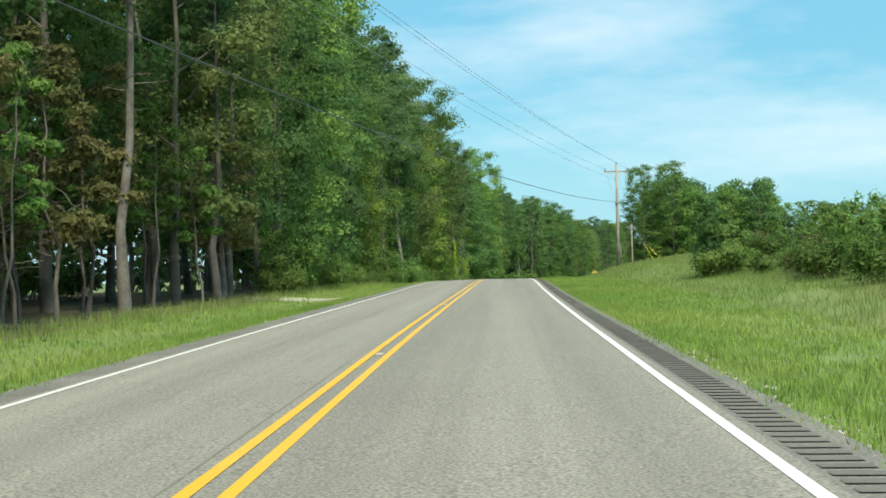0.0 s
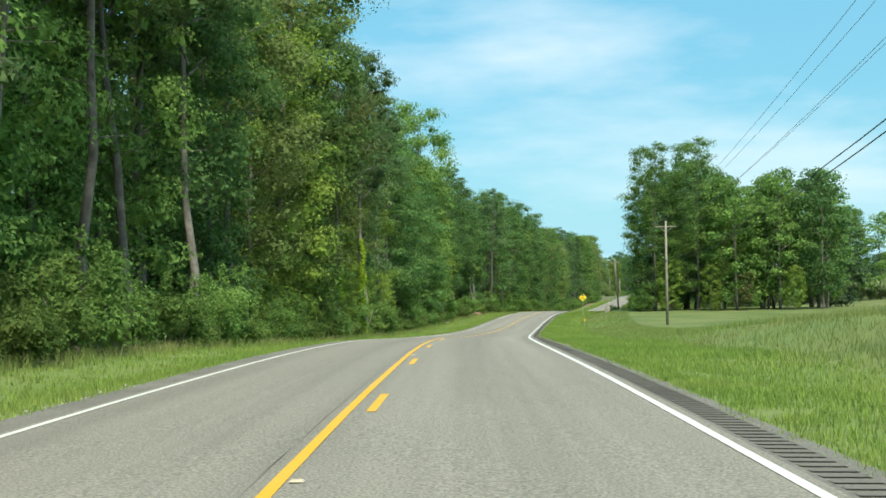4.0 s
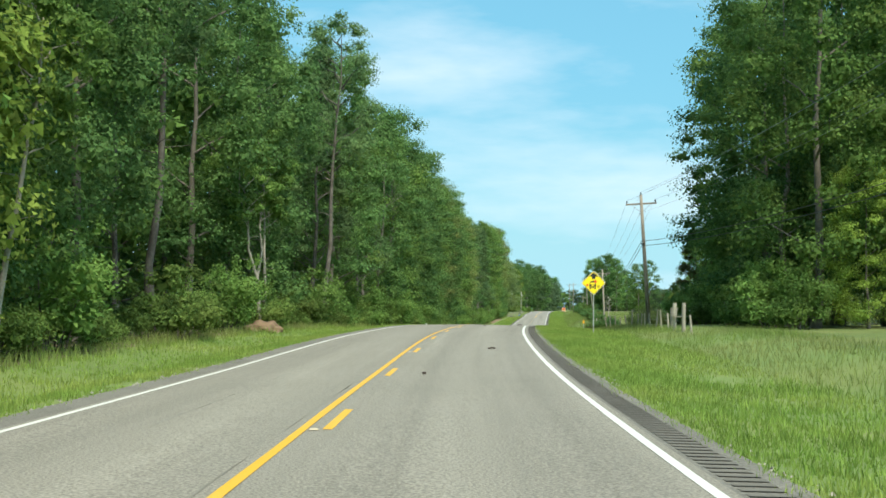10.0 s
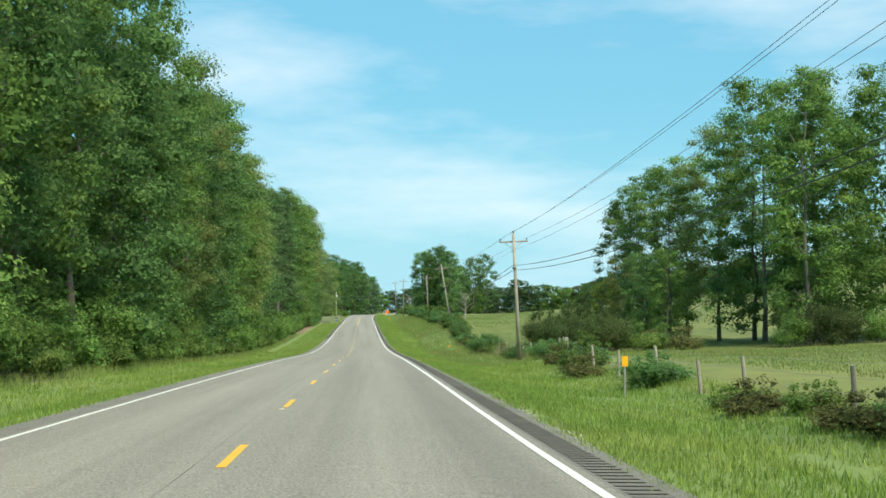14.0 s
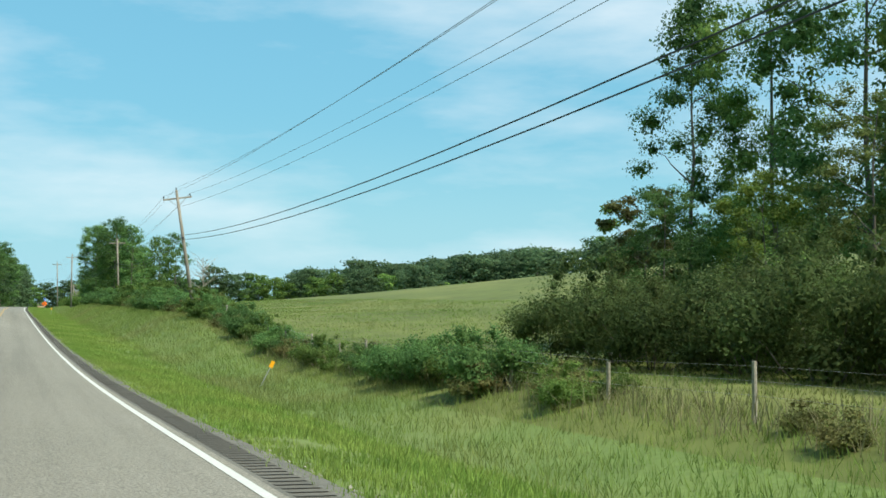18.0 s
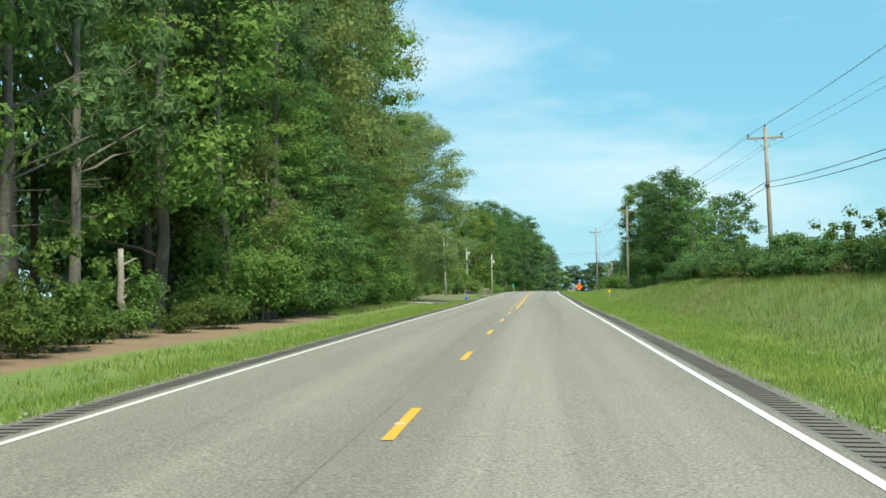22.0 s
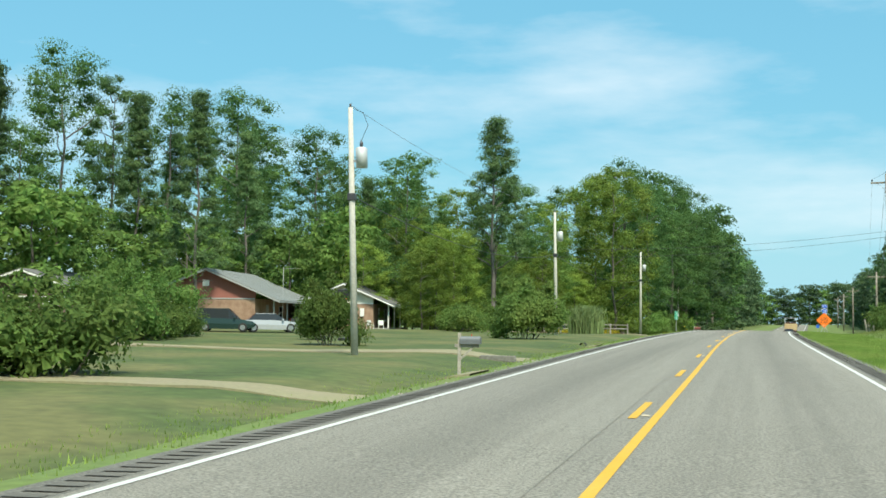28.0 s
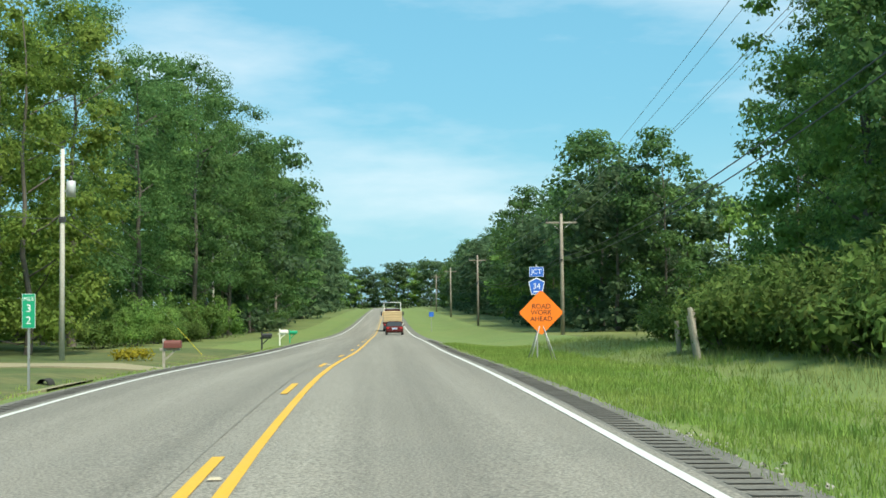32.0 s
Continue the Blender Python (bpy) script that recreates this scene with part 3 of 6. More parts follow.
def plant(key, y, u, scale=1.0, rz=None, dz=-0.05, wide=1.0, lean=(0, 0), label="", group=""):
    """Stands a tree of that kind beside the road."""
    base, used = KINDS[key]
    rz = random.uniform(0, 360) if rz is None else rz
    p = spot(y, u, dz)
    m = pose(p.x, p.y, p.z, lean[0], lean[1], rz) @ Matrix.Diagonal((scale * wide, scale * wide, scale, 1))
    if used:
        ob = copy_thing(base, m)
        ob.matrix_basis = m
    else:
        ob = base
        ob.matrix_basis = m
        KINDS[key][1] = True
    if label:
        ob["label"] = label
    if group:
        ob["group"] = group
    return ob


R1 = random.Random(5)
# the woods on the left: an edge row, two rows behind it, and the undergrowth
PINES = ((41.8, -13.0, 1.0), (55.8, -12.7, 0.85), (58.1, -13.0, 0.8), (197.6, -11.2, 1.0), (187.6, -11.6, 0.95), (218, -12.6, 1.0), (290.3, -13.2, 0.95), (150, -13, 1.1), (143, -13.6, 1.15), (136, -13.2, 1.1), (128, -14, 1.1), (328.6, -11.9, 0.95), (590, -12.3, 0.9), (598.8, -12.2, 0.95))
FRONT = "abfgeabcqdgecafb"
y = -14.0
while y < 652:
    thin = y < 66
    pined = 318 < y < 372 or 500 < y < 590
    key = R1.choice("qqfebqcq" if pined else "ebfebqfe" if 296 < y < 318 else FRONT if not thin else "cenpgec")
    u = -13.6 - R1.random() * 2.2
    if min(abs(y - 1.5 - q[0]) for q in PINES) < 4.2:
        u -= 3.0
    sc = R1.uniform(0.88, 1.14)
    sc *= 1.13 if 90 < y < 215 else (1.1 if 570 < y else 1.0)
    plant(key, y, u, sc, R1.uniform(0, 360), wide=R1.uniform(0.88, 1.08), lean=(R1.uniform(-2, 2), R1.uniform(-2, 2)), group="trees of the roadside woods")
    y += R1.uniform(5.4, 7.6)
y = -20.0
while y < 655:
    plant(R1.choice("srsrp"), y, -20.0 - R1.random() * 4, R1.uniform(0.9, 1.12) * (1.12 if 90 < y < 215 or y > 570 else 1.0), R1.uniform(0, 360), group="trees of the roadside woods")
    y += R1.uniform(5.5, 8.0)
y = -30.0
while y < 650:
    plant(R1.choice(("far", "far2", "far", "farp")), y, -30.0 - R1.random() * 6, R1.uniform(0.85, 1.1), R1.uniform(0, 360), group="trees of the roadside woods")
    y += R1.uniform(7, 10)
y = 62.0
while y < 651:
    if y > 62:
        plant(R1.choice(("s1", "s2", "s2", "s1", "s3")), y, -11.3 - R1.random() * 1.6, R1.uniform(0.7, 1.25), R1.uniform(0, 360), group="undergrowth along the woods")
    y += R1.uniform(2.6, 4.6)
for y in [2 + 3.1 * i for i in range(20)]:
    plant(R1.choice("ttn"), y, -12.2 - R1.random() * 5, R1.uniform(0.8, 1.2), R1.uniform(0, 360), lean=(R1.uniform(-5, 5), R1.uniform(-5, 5)), group="young trees under the woods")
for y, u, sc in PINES:
    plant("p", y, u, sc, lean=(0, R1.uniform(-3, 5)), group="trees of the roadside woods")
for y, u, le in ((305.4, -11.6, 7), (306.5, -11.9, 3), (307.6, -11.7, -6), (270.0, -11.8, 4)):
    plant("w", y, u, 0.8, lean=(0, le), group="young trees under the woods")

for k in range(22):
    plant(R1.choice(("s2", "s1", "s2")), 643 + R1.uniform(0, 12), -11.5 - 0.75 * k + R1.uniform(-0.5, 0.5), R1.uniform(0.9, 1.3), group="undergrowth along the woods")
for y, u, key in ((648, -18, "d"), (652, -24, "b"), (650, -30, "a"), (655, -36, "r"), (653, -43, "s")):
    plant(key, y, u, 0.9, group="trees of the roadside woods")

for y, u, sc in ((262, -14.0, 1.30), (268, -15.5, 1.25), (255, -16, 1.2)):
    plant("a" if y < 265 else "d", y, u, sc, wide=0.95, group="trees of the roadside woods")

# young trees added so their mostly pale leaf colour stands for sunlit foliage
for k in range(11):
    plant(R1.choice("ddda"), 178 + k * 4.3, -12.9 - R1.uniform(0, 0.8), R1.uniform(0.26, 0.42), wide=1.2, label="young tree added before the woods, mostly pale-leaved for sunlit brightness", group="young trees under the woods")

for k in range(15):
    plant(R1.choice("bafbg"), 594 + k * 3.7, -12.0 - R1.uniform(0, 1.0), R1.uniform(0.36, 0.6), wide=1.25, label="bushy young tree in front of the woods", group="young trees under the woods")
for k in range(26):
    plant(R1.choice(("s2", "s1", "s2")), -12 + 3.2 * k, -25.0 - R1.uniform(0, 3), R1.uniform(1.1, 1.5), group="undergrowth along the woods")

# vines up two pine trunks
for y, u, h0, h1 in ((197.6, -11.2, 0.2, 8.6), (187.6, -11.6, 3.4, 7.5)):
    rng = np.random.default_rng(int(y))
    cl = [(0.1 * math.sin(k), 0.1 * math.cos(k), h0 + (h1 - h0) * k / 24, 0.40 - 0.16 * k / 24, 1.0) for k in range(25)]
    p = spot(y, u)
    v = tagged(quads_ob("climbing_vine", leaves(rng, cl, 3600, 0.07), VINE), "yellow-green vine climbing a pine trunk", "vine")
    v.location = p

# right side: scrub on the bank, the tall clump, the trees by the fence, the skyline
for y, u, key, sc in ((61, 13.0, "b", 0.18), (60.0, 13.6, "s1", 1.0), (62.5, 14.2, "s1", 1.0), (57, 15, "s3", 1.0), (67, 14.5, "s3", 1.0), (53, 16, "s1", 1.0), (48, 15.5, "s4", 1.4), (44, 15, "s1", 1.3), (40, 16, "s2", 1.0), (36, 15, "s1", 1.3), (32, 16, "s4", 1.5),
                      (50, 18, "s2", 1.2), (58, 19, "s1", 1.5), (28, 16, "s1", 1.3), (72, 16, "s4", 1.0), (70, 18, "s1", 1.2), (76, 19, "s4", 1.2), (66, 20, "s2", 1.0)):
    plant(key, y, u, sc * (1.0 if 58 < y < 64 else 0.72), group="scrub on the bank")
rng = np.random.default_rng(61)
v = tagged(quads_ob("climbing_vine", leaves(rng, [(0.35 * math.sin(2 * k), 0.35 * math.cos(2 * k), 0.4 + 3.7 * k / 24, 0.8 - 0.45 * k / 24, 1.0) for k in range(25)], 3200, 0.085), LEAF_DARK), "dark vine smothering a small tree on the bank", "vine")
v.location = spot(61, 13.0)
y = 306.0
while y < 345:
    for u in (21.5, 27, 33, 41, 50):
        plant(R1.choice("abceb") if u < 25 or (u < 30 and y < 314) else R1.choice("sr"), y + R1.uniform(-2, 2), u + R1.uniform(-1.5, 1.5), R1.uniform(0.98, 1.18) if u < 33 else R1.uniform(0.9, 1.1), group="clump of tall trees")
    y += 7.0
for k in range(20):
    plant(R1.choice(("s1", "s2", "s2")), 302 + 2.3 * k, 17.0 + R1.random() * 2.0, R1.uniform(0.8, 1.15), group="undergrowth of the clump")
for y, u, key, sc in ((304, 23, "d", 0.5), (303, 30, "d", 0.42), (301, 36, "n", 0.6), (303, 44, "d", 0.4), (345, 19, "n", 0.8)):
    plant(key, y, u, sc, group="undergrowth of the clump")
for k in range(26):
    plant(R1.choice(("far2", "far", "r", "s")), 285 + R1.random() * 60, 56 + k * 6 + R1.uniform(-2, 2), R1.uniform(0.7, 1.0), group="distant skyline trees")
for y, u, key, sc, w in ((486, 34.0, "f", 0.78, 0.9), (482, 36, "a", 0.82, 0.9), (477, 37.5, "b", 0.95, 1.0), (473, 40, "c", 0.85, 1.0), (470, 37, "a", 0.85, 1.0), (464, 41, "g", 1.0, 1.0), (458, 43, "b", 1.12, 1.0), (452, 42, "a", 1.1, 1.0), (446, 45, "f", 1.12, 1.1), (441, 42, "c", 0.98, 1.05),
                         (440, 50, "a", 1.08, 1.0), (437, 57, "b", 1.12, 1.0), (434, 64, "c", 1.0, 1.0), (430, 71, "a", 1.05, 1.0), (427, 79, "r", 1.0, 1.0), (450, 54, "s", 0.95, 1.0), (446, 66, "r", 1.0, 1.0), (455, 49, "r", 0.95, 1.0), (444, 74, "s", 1.0, 1.0), (610, 128, "b", 0.62, 1.4), (600, 126, "a", 0.6, 1.4)):
    plant(key, y, u, sc, wide=w, group="trees by the pasture")
for y, u, key, sc in ((487, 30.5, "t", 0.8), (484, 30.0, "n", 0.7), (481, 29.5, "b", 0.34), (475, 30.5, "d", 0.40), (469, 31, "g", 0.42), (462, 32, "b", 0.46), (456, 33, "a", 0.42)):
    plant(key, y, u, sc, wide=1.1, group="trees by the pasture")
for y, u, sc in ((479, 23.0, 0.75), (476, 24.2, 1.0), (471, 23.0, 0.95), (467, 24.5, 1.1), (462, 23.2, 1.0), (457, 24.3, 1.1), (452, 23.0, 0.95), (447, 24.2, 1.0), (442, 23.4, 0.9)):
    plant("s8", y, u, sc, group="scrub by the pasture")
for k in range(18):
    plant(R1.choice(("s5", "s1", "s4", "s2")), 440 + k * 2.3, 26.5 + R1.uniform(0, 4), R1.uniform(0.8, 1.2), group="scrub by the pasture")
for k in range(16):
    plant(R1.choice(("s8", "s2", "s8")), 436 - 0.6 * k + R1.uniform(-2, 2), 38 + 2.8 * k, R1.uniform(0.8, 1.1), group="scrub by the pasture")
# fence row
def fence_u(y):
    """Offset of the fence from the road's line."""
    if y < 400:
        return 12.2 - 1.3 * smooth(325, 350, y) + 5.0 * smooth(378, 430, y)
    return 10.9 + 5.0 * smooth(378, 430, y) + 1.2 * smooth(520, 545, y)


y = 346.0
while y < 664:
    low = y < 520
    if R1.random() < 0.6 or not low:
        plant(R1.choice(("s4", "s1", "s3", "s4", "s5")), y, (fence_u(y) - 0.2 if low else 15.8) + R1.uniform(-0.7, 1.0), R1.uniform(0.34, 0.58) if low else R1.uniform(0.7, 1.1), wide=1.25, group="scrub along the fence row")
    y += R1.uniform(1.0, 2.0) if low else R1.uniform(1.2, 2.2)
for y, u, sc in ((475, 15.2, 0.7), (473, 15.8, 0.7), (468, 15.9, 0.75), (507, 15.6, 0.7), (512, 16.0, 0.7), (521, 15.5, 0.75), (524, 16, 0.75)):
    plant("s5", y, u, sc, label="dark green scrub bush in a fence row", group="scrub along the fence row")
for k in range(34):
    plant(R1.choice(("s4", "s3", "s3", "s1")), 462 + k * 2.2, 15.7 + R1.uniform(-0.5, 0.9), R1.uniform(0.38, 0.62), wide=1.2, group="scrub along the fence row")
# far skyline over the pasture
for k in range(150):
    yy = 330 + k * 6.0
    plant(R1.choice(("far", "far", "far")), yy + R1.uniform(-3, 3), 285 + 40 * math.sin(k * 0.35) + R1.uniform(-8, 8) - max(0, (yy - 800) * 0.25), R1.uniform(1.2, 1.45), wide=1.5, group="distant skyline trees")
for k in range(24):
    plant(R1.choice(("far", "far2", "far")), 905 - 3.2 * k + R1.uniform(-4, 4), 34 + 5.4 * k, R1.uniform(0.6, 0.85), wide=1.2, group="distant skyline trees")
# the clump at the end on the right
for y, u, key, sc in ((818, 22.5, "b", 1.15), (826, 21.5, "a", 1.1), (834, 25, "b", 0.85), (815, 28, "e", 1.1), (842, 29, "c", 0.85), (852, 33, "b", 0.85), (862, 37, "a", 0.85), (872, 35, "s", 0.9), (858, 44, "r", 1.1), (870, 50, "s", 1.1),
                      (880, 42, "r", 0.8), (845, 38, "s", 0.85), (888, 28, "s", 0.75), (830, 32, "r", 1.0), (820, 26, "r", 1.05), (824, 30, "s", 1.1), (833, 28, "r", 1.0), (812, 33, "s", 1.0)):
    plant(key, y, u, sc, group="trees by the junction")
for k in range(16):
    plant(R1.choice(("s6", "s1", "s6", "s2")), 802 + k * 2.2, 16.0 + R1.uniform(-0.8, 2.6), R1.uniform(0.8, 1.3), group="bushes by the junction")
for k in range(9):
    plant(R1.choice(("s6", "s6", "s6")), 803.5 + k * 2.0, 13.7 + R1.uniform(0, 1.2), R1.uniform(1.1, 1.5), group="bushes by the junction")
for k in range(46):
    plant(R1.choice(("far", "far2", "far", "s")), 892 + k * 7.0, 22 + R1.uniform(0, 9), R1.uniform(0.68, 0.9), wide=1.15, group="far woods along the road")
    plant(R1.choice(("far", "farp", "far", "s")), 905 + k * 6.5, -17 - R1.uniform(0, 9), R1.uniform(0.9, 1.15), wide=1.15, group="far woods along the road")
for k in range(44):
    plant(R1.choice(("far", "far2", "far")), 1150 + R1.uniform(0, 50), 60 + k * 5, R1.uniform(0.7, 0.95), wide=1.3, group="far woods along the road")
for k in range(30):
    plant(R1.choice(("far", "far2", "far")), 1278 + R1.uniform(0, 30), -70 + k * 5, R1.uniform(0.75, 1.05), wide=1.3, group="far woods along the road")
# left beyond the houses
for k in range(20):
    plant("far2", 845 + k * 4, -32 - R1.uniform(0, 10), R1.uniform(0.55, 0.8), wide=1.15, group="trees beyond the houses")
for k in range(14):
    plant(R1.choice(("s2", "s1")), 862 + k * 3.5, -16.5 - R1.uniform(0, 3), R1.uniform(0.9, 1.3), group="undergrowth beyond the houses")
for y, u, key, sc in ((852, -21, "d", 1.25), (858, -25, "d", 1.2), (866, -22, "e", 1.05), (880, -20, "e", 1.0), (888, -22, "b", 1.1), (897, -18, "e", 1.1), (905, -23, "s", 1.2), (922, -18, "e", 1.15), (934, -17, "b", 1.15), (946, -18, "e", 1.1), (960, -16, "s", 1.15), (975, -17, "b", 1.1), (876, -27, "c", 1.0), (862, -30, "b", 1.0), (915, -20, "e", 1.1),
                      (846, -30, "d", 0.95), (838, -32, "b", 0.9), (832, -27, "d", 0.55), (824, -31, "a", 0.8), (815, -33, "d", 0.85), (806, -36, "b", 0.85), (798, -30, "d", 0.5)):
    plant(key, y, u, sc, group="trees beyond the houses")
for k in range(40):
    plant(R1.choice(("q", "b", "e", "q", "p", "r")), 690 + k * 5.2, -62 - R1.uniform(0, 10) + (6 if k > 20 else 0), R1.uniform(0.85, 1.1), group="woods behind the houses")
for k in range(34):
    plant("far2", 690 + k * 4.8, -53 - R1.uniform(0, 6), R1.uniform(0.5, 0.72), wide=1.2, group="woods behind the houses")
for k in range(24):
    plant(R1.choice(("s2", "far2", "d")), 800 + k * 3, -40 - R1.uniform(0, 8), R1.uniform(0.6, 0.8), group="trees beyond the houses")
for y, u, sc in ((779, -46, 0.9), (784, -55, 0.95), (770, -60, 0.95), (755, -56, 1.0), (800, -52, 0.9), (748, -62, 1.0)):
    plant("q", y, u, sc, group="pines behind the houses")
plant("k", 811, -27.6, 1.0)
for k in range(20):
    plant(R1.choice("ddad"), 796 + k * 2.9, -29 - R1.uniform(0, 9) + (4 if k > 12 else 0), R1.uniform(0.38, 0.62), wide=1.25, group="trees beyond the houses")
for k in range(14):
    plant(R1.choice(("s6", "s2", "s1")), 792 + k * 3.2, -24 - R1.uniform(0, 5), R1.uniform(0.9, 1.3), group="bushes behind the lawns")

# the great willow oak on the lawn
rng = np.random.default_rng(77)
oak = empty("willow_oak", stand(672.5, -14.2), "huge spreading willow oak shading the brick house's lawn", "tree")
bm = bmesh.new()
join(bm, tube([(0, 0, -0.3), (0, 0, 0.15), (0.02, 0.02, 0.5), (0.05, 0, 1.3), (0.0, 0.05, 2.6), (-0.1, 0, 4.2), (0.1, 0.1, 7.5), (0.1, 0, 12), (0.3, 0, 16.5)], [1.35, 1.05, 0.82, 0.68, 0.62, 0.56, 0.4, 0.24, 0.06], 14))
part("trunk", bm, OAK_BARK, oak, "thick flared grey trunk", shade=True)
cl = []
for i in range(230):
    s = (i + rng.random()) / 230
    z = 2.6 + 18.4 * s
    prof = math.sqrt(max(0.05, 1 - (1.75 * s - 0.78) ** 2))
    a = i * 2.4 + rng.normal() * 0.4
    q = 8.8 * prof * (0.15 + 0.85 * rng.random() ** 0.7)
    cx, cy = q * math.cos(a), q * math.sin(a)
    cl.append((cx, cy, z - 0.04 * q, 1.2 + 1.0 * rng.random(), 0.5))
    if i % 11 == 0:
        z0 = max(2.4, z - 0.45 * q)
        part("limb", bent(rng, (0, 0, z0), (cx, cy, z - 0.05 * q), 0.16, 0.02, 6, 0.35, 6), OAK_BARK, oak, shade=True)
quads_ob("crown", leaves(rng, cl, 170000, 0.085, narrow=0.6, fill=0.06), LEAF_WILLOW, oak)

# a bare dead tree in the fence row
dead = empty("dead_tree", stand(562, 21), "small bare dead tree in the fence row", "tree")
part("trunk", tube([(0, 0, -0.2), (0.1, 0, 2.5), (0, 0.1, 5.6)], [0.12, 0.08, 0.02], 6), POST_WOOD, dead)
for i in range(44):
    z0 = 1.6 + 3.6 * rng.random()
    a, ln = rng.random() * 6.28, 0.7 + 1.6 * rng.random()
    part("branch", bent(rng, (0.05, 0, z0), (ln * math.cos(a), ln * math.sin(a), z0 + 0.8 * ln), 0.03, 0.008, 4, 0.15, 4), POST_WOOD, dead)

# broken pale snags at the edge of the woods
for y, u, h, r, le in ((561, -12.1, 1.7, 0.14, 2), (578, -12.4, 3.0, 0.13, -3), (201, -11.6, 2.6, 0.05, 18), (203.5, -11.8, 2.2, 0.04, -22)):
    rng = np.random.default_rng(int(y))
    sn = empty("dead_snag", stand(y, u, lean=(0, le)), "broken pale dead trunk at the woods' edge", "snag")
    pts = [(rng.normal() * 0.03, rng.normal() * 0.03, -0.3 + (h + 0.3) * i / 6) for i in range(7)]
    part("trunk", tube(pts, [r * (1.25 - 0.5 * i / 6) for i in range(7)], 8), PALE_BARK, sn, shade=True)
    for i in range(3):
        z0 = h * (0.45 + 0.18 * i)
        a = rng.random() * 6.28
        part("branch_stub", bent(rng, (0, 0, z0), (0.5 * math.cos(a), 0.5 * math.sin(a), z0 + 0.25), r * 0.35, r * 0.15, 3, 0.03, 5), PALE_BARK, sn)

# reeds by the drive
rng = np.random.default_rng(31)
n = 1900
base = np.stack([rng.normal(size=n) * 0.6, rng.normal(size=n) * 0.6, np.zeros(n)], 1)
h = 1.5 + 1.6 * rng.random(n)
bend = rng.normal(size=(n, 3)) * np.array([0.5, 0.5, 0.0])
side = np.stack([np.cos(rng.random(n) * 6.3), np.sin(rng.random(n) * 6.3), np.zeros(n)], 1) * 0.035
up = np.stack([np.zeros(n), np.zeros(n), h], 1)
mid, tip = base + up * 0.65 + bend * 0.35, base + up * 0.92 + bend
reed_q = np.concatenate([np.stack([base - side, base + side, mid + side, mid - side], 1), np.stack([mid - side, mid + side, tip + side * 0.1, tip - side * 0.1], 1)])
reeds = empty("reed_clump", stand(799.6, -15.2), "tall clump of pale green giant reed on the lawn", "reeds")
tagged(quads_ob("reed_blade", reed_q, mat("reed", (0.20, 0.27, 0.10), 0.7, vary=0.2, per_island=0.3, translucent=0.3), reeds), kind="stuff")

# lawn bushes
for y, u, key, sc, w, lab in ((767, -14.0, "s7", 1.35, 0.95, "large rounded dark green bush on a lawn"), (744, -19.9, "s7", 1.2, 0.66, "tall dark green bush before a brick house"),
                              (752, -24, "s1", 0.75, 0.8, "young leafy tree in a mulched ring"), (679.5, -14.2, "s5", 0.8, 0.8, "dark clipped bush beside the oak"), (692, -33.5, "s6", 0.55, 0.6, "small clipped bush before the brick house"),
                              (691, -31.0, "s5", 0.45, 0.55, "small topiary bush before the brick house"), (690, -29.5, "s5", 0.25, 0.6, "small round shrub on the lawn"), (757, -36, "s6", 0.9, 1.2, "yellow-green bush before a brown house"), (756, -39, "s5", 0.8, 1.2, "dark bush before a brown house")):
    plant(key, y, u, sc, wide=w, label=lab)
for k in range(13):
    plant("s6", 697 + k * 1.5, -13.5 - 0.75 * (17 - k) + R1.uniform(-0.5, 0.5), R1.uniform(1.0, 1.35), group="hedge between two lawns", label="overgrown yellow-green hedge bush between lawns")
for k in range(10):
    plant(R1.choice(("s6", "s2")), 741 + k * 1.2, -29 - R1.uniform(0, 5), R1.uniform(0.9, 1.3), group="hedge between two lawns")


# ---- utility poles and wires ----
def tube_part(name, pts, rad, material, parent, sides=8, label=""):
    return part(name, tube(pts, rad, sides), material, parent, label, shade=True)


POLES = []


